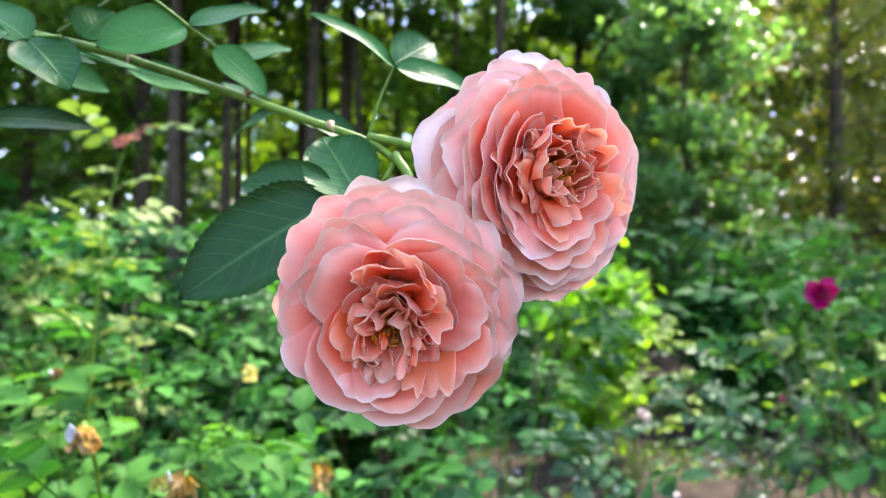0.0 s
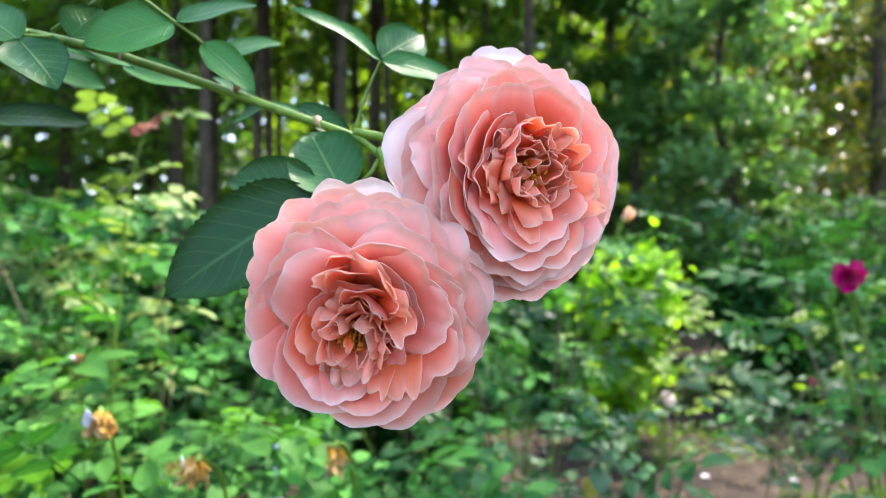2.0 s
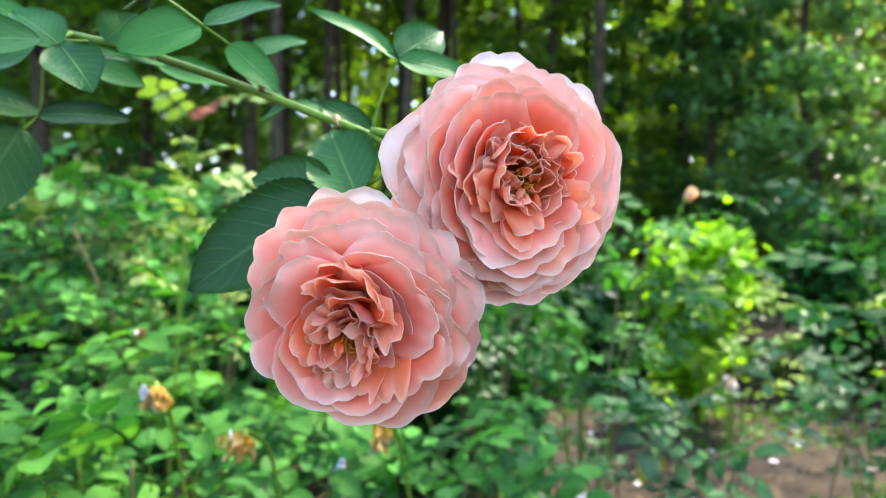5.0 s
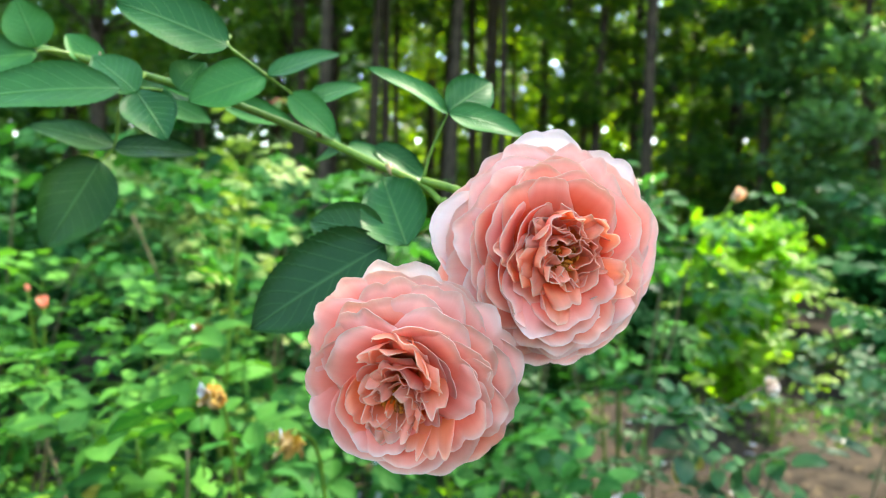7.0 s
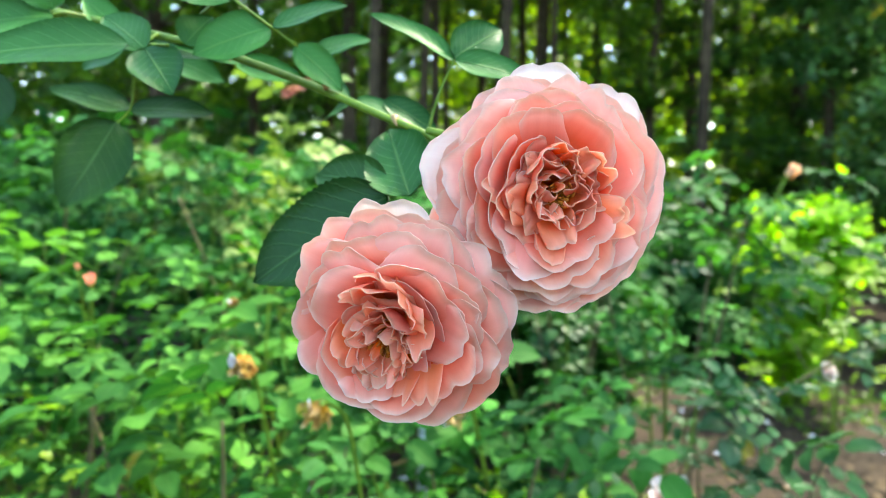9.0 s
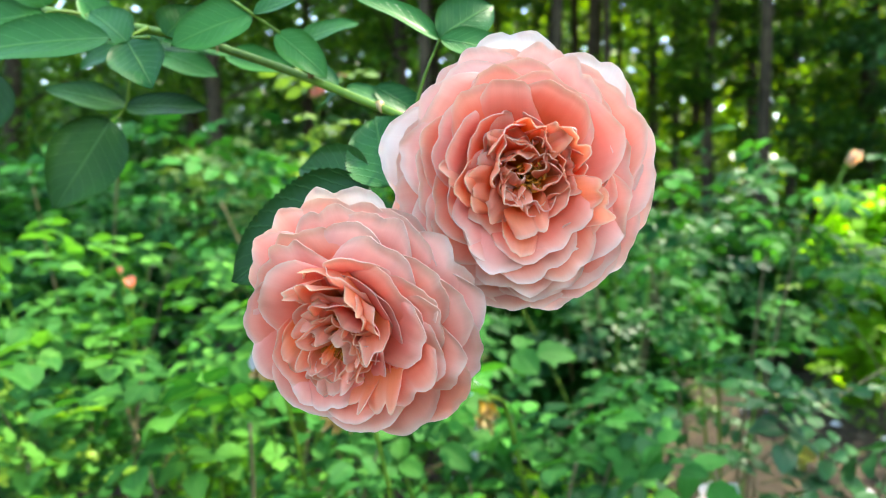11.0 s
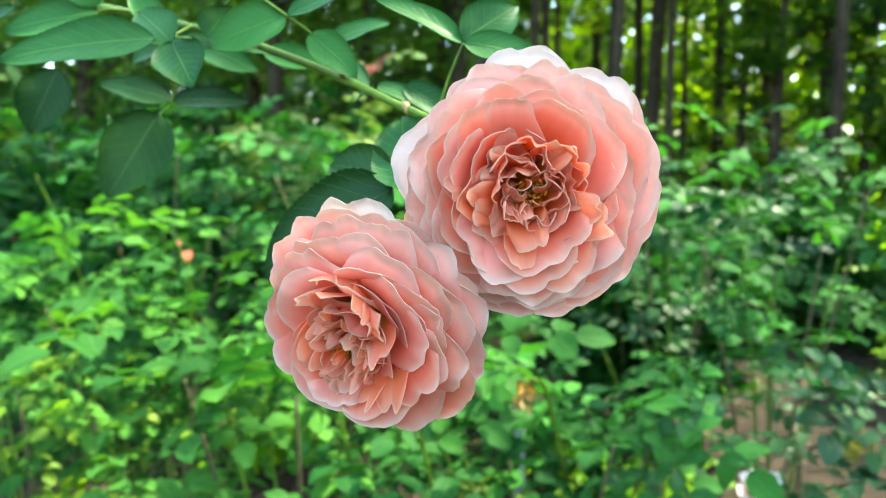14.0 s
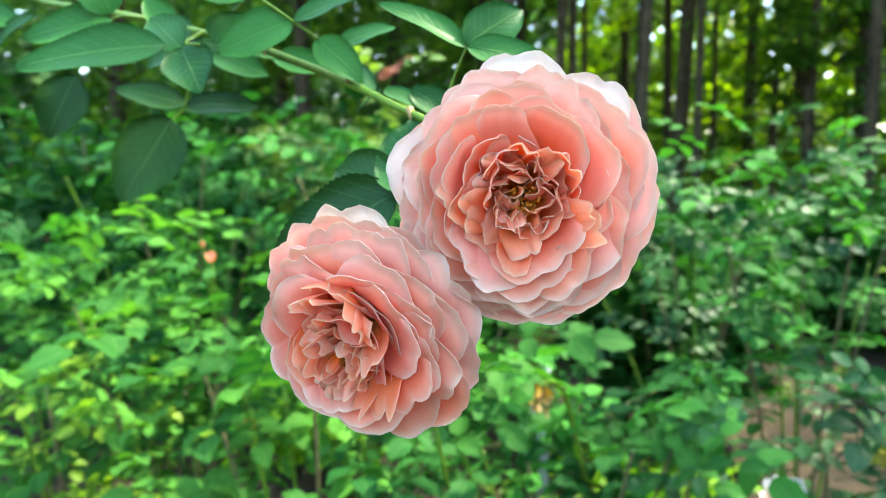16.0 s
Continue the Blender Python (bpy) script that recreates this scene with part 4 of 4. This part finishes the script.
def leaflet(base, tip, up, width, seed, fold=0.25, droop=0.12, mat=LEAF_NEAR, label=""):
    base, tip = Vector(base), Vector(tip)
    rng = random.Random(seed)
    le = (tip - base).length
    m = aim(on_branch(base), on_branch(tip), up)
    b = blade(le * 1.04, width * 1.04, 46, fold, droop, 0.024, 0.07, 0.42, rng, 0.0004)
    # the tip of a drooping blade comes back to its place
    ob = part("leaflet", raw_mesh("leaflet", *b), mat, branch, label)
    ob.matrix_basis = m @ pose(0, 0, 0, math.degrees(math.atan(droop)) * 0.9, 0, 0)
    return ob


UP = (0.25, -0.6, 0.75)
SOFT = (0.45, -0.75, 0.45)
# compound leaf on the cane's upper side
stalk([(-0.262, 0.462, 1.455), (-0.20, 0.445, 1.478), (-0.188, 0.43, 1.468), (-0.165, 0.440, 1.450), (-0.148, 0.448, 1.437)], (0.0014, 0.0009), "leaf_stalk")
leaflet((-0.150, 0.447, 1.437), (-0.119, 0.458, 1.408), SOFT, 0.025, 1)
leaflet((-0.166, 0.441, 1.450), (-0.208, 0.412, 1.428), SOFT, 0.036, 2)
leaflet((-0.163, 0.440, 1.449), (-0.122, 0.470, 1.470), UP, 0.022, 3)
leaflet((-0.142, 0.462, 1.434), (-0.110, 0.485, 1.448), UP, 0.022, 4)
leaflet((-0.188, 0.430, 1.468), (-0.255, 0.40, 1.494), SOFT, 0.042, 5)
# upright three-leaflet shoot
stalk([(-0.05, 0.445, 1.375), (-0.044, 0.447, 1.398), (-0.034, 0.450, 1.423)], (0.0012, 0.0008), "leaf_stalk")
leaflet((-0.034, 0.450, 1.423), (-0.082, 0.425, 1.450), (0.6, -0.55, 0.65), 0.019, 6, 0.4)
leaflet((-0.034, 0.450, 1.424), (-0.010, 0.480, 1.448), (0.2, -0.9, 0.1), 0.031, 7)
leaflet((-0.033, 0.450, 1.423), (0.016, 0.462, 1.410), (0.2, -0.75, 0.6), 0.023, 8)
# leaflets along the cane
leaflet((-0.125, 0.480, 1.404), (-0.165, 0.50, 1.430), UP, 0.014, 9)
leaflet((-0.120, 0.478, 1.401), (-0.155, 0.50, 1.392), (0.2, -0.7, 0.6), 0.020, 10)
leaflet((-0.120, 0.485, 1.405), (-0.085, 0.490, 1.390), UP, 0.016, 11)
leaflet((-0.100, 0.49, 1.404), (-0.062, 0.50, 1.380), SOFT, 0.022, 12)
# leaves behind the lower bloom, two with shade put into their colour
stalk([(-0.032, 0.437, 1.360), (-0.040, 0.425, 1.345), (-0.060, 0.418, 1.335)], (0.0016, 0.001), "leaf_stalk")
leaflet((-0.050, 0.414, 1.334), (-0.082, 0.455, 1.380), (0.1, -0.95, 0.25), 0.044, 13)
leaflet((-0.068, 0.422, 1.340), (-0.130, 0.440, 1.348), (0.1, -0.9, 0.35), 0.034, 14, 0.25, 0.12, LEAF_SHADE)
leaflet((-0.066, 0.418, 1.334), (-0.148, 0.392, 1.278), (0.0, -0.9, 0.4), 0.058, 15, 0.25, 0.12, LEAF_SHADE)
# hanging compound leaf on the left, darkened in colour for its shade
stalk([(-0.300, 0.470, 1.462), (-0.318, 0.480, 1.440), (-0.325, 0.482, 1.404), (-0.330, 0.465, 1.385)], (0.0014, 0.0009), "leaf_stalk")
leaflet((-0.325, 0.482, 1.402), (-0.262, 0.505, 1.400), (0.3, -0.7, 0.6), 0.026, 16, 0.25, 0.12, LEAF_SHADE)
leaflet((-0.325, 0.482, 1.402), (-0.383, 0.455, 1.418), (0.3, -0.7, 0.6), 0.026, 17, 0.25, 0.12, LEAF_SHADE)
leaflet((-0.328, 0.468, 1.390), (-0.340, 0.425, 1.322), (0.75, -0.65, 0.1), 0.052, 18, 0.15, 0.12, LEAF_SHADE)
# broad pale leaf and its neighbours
stalk([(-0.285, 0.468, 1.458), (-0.262, 0.43, 1.442), (-0.235, 0.42, 1.437)], (0.0014, 0.0010), "leaf_stalk")
leaflet((-0.264, 0.414, 1.438), (-0.350, 0.352, 1.422), (0.35, -0.7, 0.6), 0.042, 19)
leaflet((-0.257, 0.422, 1.436), (-0.302, 0.432, 1.464), SOFT, 0.032, 20)
leaflet((-0.257, 0.422, 1.436), (-0.222, 0.408, 1.402), SOFT, 0.036, 21)
leaflet((-0.225, 0.425, 1.438), (-0.213, 0.44, 1.460), SOFT, 0.028, 22)
leaflet((-0.36, 0.44, 1.475), (-0.37, 0.43, 1.510), SOFT, 0.034, 23)
leaflet((-0.36, 0.44, 1.47), (-0.42, 0.40, 1.455), SOFT, 0.034, 24)
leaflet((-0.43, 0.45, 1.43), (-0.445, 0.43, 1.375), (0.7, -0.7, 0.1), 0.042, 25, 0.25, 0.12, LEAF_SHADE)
leaflet((-0.30, 0.47, 1.452), (-0.245, 0.48, 1.438), UP, 0.024, 26)
leaflet((-0.27, 0.47, 1.450), (-0.212, 0.475, 1.432), UP, 0.022, 27)
leaflet((-0.30, 0.465, 1.452), (-0.335, 0.47, 1.475), UP, 0.024, 28)
stalk([(-0.36, 0.478, 1.478), (-0.37, 0.45, 1.474), (-0.40, 0.44, 1.45), (-0.43, 0.45, 1.432)], (0.0014, 0.0009), "leaf_stalk")
leaflet((-0.30, 0.492, 1.446), (-0.247, 0.50, 1.424), SOFT, 0.026, 29)
leaflet((-0.335, 0.49, 1.455), (-0.385, 0.49, 1.440), SOFT, 0.026, 30)
leaflet((-0.225, 0.485, 1.436), (-0.172, 0.50, 1.422), SOFT, 0.022, 31)
leaflet((-0.34, 0.485, 1.468), (-0.37, 0.48, 1.495), SOFT, 0.024, 32)
# leaflets farther back along the cane
leaflet((-0.53, 0.45, 1.474), (-0.598, 0.43, 1.434), SOFT, 0.03, 40)
leaflet((-0.511, 0.45, 1.483), (-0.573, 0.43, 1.505), SOFT, 0.028, 41)
leaflet((-0.616, 0.45, 1.416), (-0.518, 0.43, 1.387), SOFT, 0.026, 42)
leaflet((-0.561, 0.45, 1.457), (-0.454, 0.43, 1.483), SOFT, 0.03, 43)
stalk([(-0.48, 0.488, 1.502), (-0.56, 0.46, 1.475), (-0.603, 0.455, 1.425)], (0.0013, 0.0008), "leaf_stalk")
# thorns
for k, (p, d) in enumerate([((-0.131, 0.459, 1.409), (-0.35, -0.3, 0.85)), ((-0.215, 0.468, 1.440), (-0.3, -0.4, -0.8)), ((-0.075, 0.449, 1.387), (0.2, -0.5, -0.8)), ((-0.33, 0.474, 1.470), (-0.2, -0.3, 0.9))]):
    q = on_branch(p)
    e = Vector(d).normalized()
    v, f, u = tube([q, q + e * 0.004, q + e * 0.0085 + Vector((0.002, 0, 0))], [0.0032, 0.0016, 0.0002], 6)
    part("thorn", raw_mesh("thorn", v, f, u), THORN, branch)


# ---- small things among the bushes ----
def small_bloom(name, label, category, place, mat, size, seed, facing=(0, -0.6, 0.8), rings=((5, 20, 12, (16, -2), (2, -4), 24), (5, 13, 14, (12, 0), (2, -4), 18), (4, 7, 14, (8, 0), (1, -4), 12)), foot=None, bleached=None, ruffle=1.2):
    rng = random.Random(seed)
    top = thing(name, label, category, place, "")
    z = Vector(facing).normalized()
    x = z.cross(Vector((0, 0.2, 1))).normalized()
    m = Matrix((x, z.cross(x), z)).transposed().to_4x4()
    top.matrix_basis = Matrix.Translation(place) @ m @ Matrix.Scale(size, 4)
    for j, (n, rho, tip, ctrl, base, width) in enumerate(rings):
        for i in range(n):
            me = petal_mesh("petal", rho * rng.uniform(0.85, 1.15), tip + rng.uniform(-2, 2), ctrl, base, width, seed * 50 + j * 9 + i, 8, 10, 0.4, ruffle, 0.5, rng.uniform(-2, 2))
            ob = part("petal", me, mat, top)
            ob.matrix_basis = pose(0, 0, 0, rng.uniform(-12, 12) * ruffle, rng.uniform(-9, 9) * (ruffle - 1.2), 360 * (i + 0.4 * j + rng.uniform(-0.2, 0.2)) / n)
    v, f, u = tube([(0, 0, -0.010), (0, 0, -0.006), (0, 0, -0.002), (0, 0, 0.001)], [0.0015, 0.004, 0.005, 0.003], 8)
    part("hip", raw_mesh("hip", v, f, u), STEM, top)
    if bleached:
        b = blade(0.019, 0.014, 8, 0.5, 0.3, 0.0, 0.2, 0.55, rng, 0.0005)
        part("bleached_petal", raw_mesh("bleached_petal", *apply(b, aim((0.004, 0.002, 0.004), bleached, (0, 0, 1)))), PAPER, top, "bleached white petal")
    if foot:
        inv = top.matrix_basis.inverted()
        a = Vector((0, 0, -0.010))
        b = inv @ Vector(foot)
        v, f, u = tube(curve_points([a, a.lerp(b, 0.4) + Vector((0, 0, -0.03)), b], 10), [0.0022] * 10, 6)
        part("stalk", raw_mesh("stalk", v, f, u), STEM, top)
    return top


SHRIVEL = ((6, 8, 9, (11, -2), (2, -5), 12), (6, 7, 14, (10, 2), (2, -4), 11), (6, 6, 19, (8, 6), (2, 0), 10), (5, 3, 21, (5, 8), (1, 4), 8))
BUD = ((4, 5, 22, (11, 2), (2, -4), 18), (3, 2, 23, (8, 4), (1, -4), 12))
small_bloom("spent_bloom", "shrivelled brown rose bloom on its stalk", "spent rose", (-0.410, 0.76, 1.120), DRY, 1.2, 401, (0.25, -0.35, -0.9), SHRIVEL, (-0.45, 0.9, 0.9), (0.016, -0.006, 0.0), 3.2)
small_bloom("spent_bloom", "shrivelled brown rose bloom on its stalk", "spent rose", (-0.300, 0.76, 1.069), DRY, 1.2, 402, (-0.1, -0.35, -0.9), SHRIVEL, (-0.33, 0.95, 0.85), (0.012, -0.012, -0.002), 3.2)
small_bloom("spent_bloom", "brown spent rose with one bleached petal", "spent rose", (-0.207, 1.014, 1.014), DRY, 1.6, 403, (0.1, -0.5, -0.8), SHRIVEL, (-0.2, 1.2, 0.8), (0.006, 0.004, 0.026), 3.2)
small_bloom("rose_bud", "small coral rose bud above green leaves", "rose bud", (-0.975, 1.08, 1.150), PEACH, 0.95, 404, (0.1, -0.2, 0.9), BUD, (-1.05, 1.15, 0.9))
small_bloom("rose_bud", "small coral rose bud above green leaves", "rose bud", (-1.09, 1.16, 1.165), PEACH, 0.6, 405, (0.1, -0.2, 0.9), BUD, (-1.1, 1.2, 0.95))
small_bloom("rose_bud", "faded peach rose bud on a long stalk", "rose bud", (0.353, 1.93, 1.388), FADED, 1.6, 406, (0.5, -0.3, 0.8), BUD, (0.30, 1.98, 1.15))
small_bloom("magenta_rose", "deep magenta rose in bloom among leaves", "rose", (0.723, 1.50, 1.243), MAGENTA, 1.3, 407, (-0.5, -0.75, 0.35), ((5, 25, 12, (13, -2), (2, -4), 26), (5, 18, 17, (11, 1), (2, -4), 20), (4, 10, 19, (9, 2), (2, -4), 16), (3, 4, 18, (6, 4), (1, -4), 10)), (0.85, 1.65, 0.95), None, 2.0)
small_bloom("white_rose", "faded white rose with a yellow heart", "rose", (0.108, 1.251, 0.822), WHITE, 1.6, 408, (0.2, -0.5, 0.8), foot=(0.12, 1.42, 0.45))
small_bloom("spent_bloom", "small withered brown rose bud on a thin stalk", "spent rose", (-0.558, 0.95, 1.155), DRY, 0.6, 411, (0.2, -0.4, 0.8), SHRIVEL, (-0.578, 1.0, 0.9), (0.008, 0.004, 0.012), 2.4)
small_bloom("rose_bud", "small red rose bud among leaves", "rose bud", (1.055, 2.5, 0.845), MAGENTA, 1.3, 409, (0.1, -0.4, 0.9), BUD, (1.1, 2.55, 0.5))
small_bloom("white_rose", "faded white rose hanging from a thin cane", "rose", (0.50, 2.12, 0.862), WHITE, 1.3, 410, (0.6, -0.6, 0.3), foot=(0.56, 2.0, 0.95))


def arching_cane(label, points, sprays, meshes, mat, seed, radius=0.004, scale=1.0):
    """A single long cane with compound leaves along its upper part; the first point is its foot in the soil."""
    rng = random.Random(seed)
    foot = Vector(points[0])
    top = thing("rose_cane", label, "rose cane", foot, "arching rose canes")
    pts = curve_points([Vector(p) - foot for p in points], 40)
    v, f, u = tube(pts, [radius * (1 - 0.6 * k / 39) for k in range(40)], 6)
    part("cane", raw_mesh("cane", v, f, u), mat, top)
    for i in range(sprays):
        k = int(14 + 25 * i / max(1, sprays - 1))
        a = rng.uniform(0, 6.28)
        d = Vector((math.cos(a), math.sin(a), rng.uniform(-0.3, 0.5)))
        ob = new("leaf", meshes[rng.randrange(len(meshes))])
        ob.parent = top
        ob.matrix_basis = aim(pts[k], pts[k] + d, (rng.gauss(0, 0.3), rng.gauss(-0.3, 0.3), 1)) @ Matrix.Scale(scale * rng.uniform(0.8, 1.25), 4)
    return top


def soil(x, y):
    return (x, y, ground_height(x, y) - 0.03)


arching_cane("long dark cane arching over bare soil with scattered leaves", [soil(-0.05, 1.52), (0.02, 1.53, 0.55), (0.225, 1.62, 0.822), (0.342, 1.70, 0.913), (0.453, 1.78, 0.968), (0.60, 1.90, 1.0)], 7, SET_BLUE, STEM_BROWN, 501)
arching_cane("long dark cane with few leaves", [soil(-0.62, 1.22), (-0.55, 1.25, 0.66), (-0.397, 1.30, 0.797), (-0.206, 1.35, 0.879), (-0.10, 1.42, 0.93)], 7, SET_BUSH, STEM_BROWN, 502)
arching_cane("thin cane with sparse bluish leaves", [soil(0.72, 2.0), (0.74, 2.05, 0.5), (0.80, 2.12, 0.72), (0.90, 2.2, 0.86), (1.05, 2.3, 0.95)], 8, SET_BLUE, STEM_BROWN, 503)
arching_cane("tall pale young shoot with reddish top", [soil(-0.66, 1.16), (-0.64, 1.15, 0.8), (-0.60, 1.14, 1.30), (-0.575, 1.14, 1.46), (-0.548, 1.142, 1.53)], 9, SET_PALE, STEM, 504, 0.0028, 0.8)
arching_cane("pale upright shoot with yellowish leaves", [soil(-0.80, 1.40), (-0.80, 1.40, 0.8), (-0.74, 1.38, 1.25), (-0.70, 1.36, 1.40)], 8, SET_PALE, STEM, 505, 0.0028, 0.9)


def lone_leaf(name, label, place, tip, size, mat, seed):
    """A single loose leaf spray or blade, coloured apart from its neighbours."""
    rng = random.Random(seed)
    top = thing(name, label, "leaf", place)
    for i, (dx, dy) in enumerate([(0, 0), (-0.55, -0.3), (0.55, -0.3)]):
        b = blade(size, size * 0.62, 8, 0.25, 0.25, 0.05, 0.12, 0.45, rng, 0.0004)
        d = Vector(tip) - Vector(place)
        m = aim((0, 0, 0), d, (0, -0.6, 0.8)) @ pose(dx * size * 0.2, 0, 0, 0, 0, -60 * dx)
        part("blade", raw_mesh("blade", *apply(b, m)), mat, top)
    return top


lone_leaf("yellow_leaf", "yellow rose leaf spotted with brown", (-0.358, 1.20, 1.12), (-0.40, 1.17, 1.15), 0.03, LEAF_YELLOW, 601)
lone_leaf("yellow_leaf", "yellow rose leaf spotted with brown", (-0.734, 0.950, 0.878), (-0.781, 0.925, 0.869), 0.042, LEAF_YELLOW, 602)
lone_leaf("yellow_leaf", "drooping yellow rose leaf above bare soil", (0.241, 1.783, 0.753), (0.304, 1.747, 0.667), 0.065, LEAF_YELLOW, 603)
lone_leaf("yellow_leaf", "yellow rose leaf spotted with brown", (-0.345, 0.80, 1.062), (-0.33, 0.78, 1.05), 0.018, LEAF_YELLOW, 604)
lone_leaf("red_leaf", "young reddish rose leaf at a shoot's tip", (-0.548, 1.142, 1.528), (-0.50, 1.12, 1.535), 0.038, LEAF_RED, 605)
lone_leaf("red_leaf", "young reddish rose leaf at a shoot's tip", (-0.552, 1.142, 1.515), (-0.60, 1.12, 1.52), 0.034, LEAF_RED, 606)


# small white pieces scattered on the soil
def white_scraps():
    rng = random.Random(77)
    for i in range(26):
        x, y = rng.uniform(0.1, 1.6), rng.uniform(2.6, 4.6)
        if i > 17:
            x, y = rng.uniform(-2.2, -0.6), rng.uniform(2.2, 3.4)
        b = blade(rng.uniform(0.04, 0.08), rng.uniform(0.03, 0.05), 6, 0.3, 0.1, 0.0, 0.2, 0.5, rng, 0.0006)
        ob = part("white_scrap", raw_mesh("white_scrap", *b), PAPER, None)
        ob.matrix_basis = pose(x, y, ground_height(x, y) + 0.008, rng.uniform(-8, 8), rng.uniform(-8, 8), rng.uniform(0, 360))
        tagged(ob, "small white scrap lying on brown soil", "petal", "fallen petals")


white_scraps()


def stake():
    top = thing("garden_stake", "grey galvanised pipe stake standing in soil", "garden stake", (-0.80, 2.5, ground_height(-0.80, 2.5) - 0.05))
    v, f, u = tube([(0, 0, 0), (0, 0, 0.3), (0.005, 0, 0.62)], [0.022, 0.022, 0.022], 16)
    part("pipe", raw_mesh("pipe", v, f, u), STEEL, top)
    v, f, u = tube([(0.005, 0, 0.615), (0.005, 0, 0.64), (0.005, 0, 0.648)], [0.024, 0.024, 0.018], 16)
    part("cap", raw_mesh("cap", v, f, u), STEEL, top)


stake()
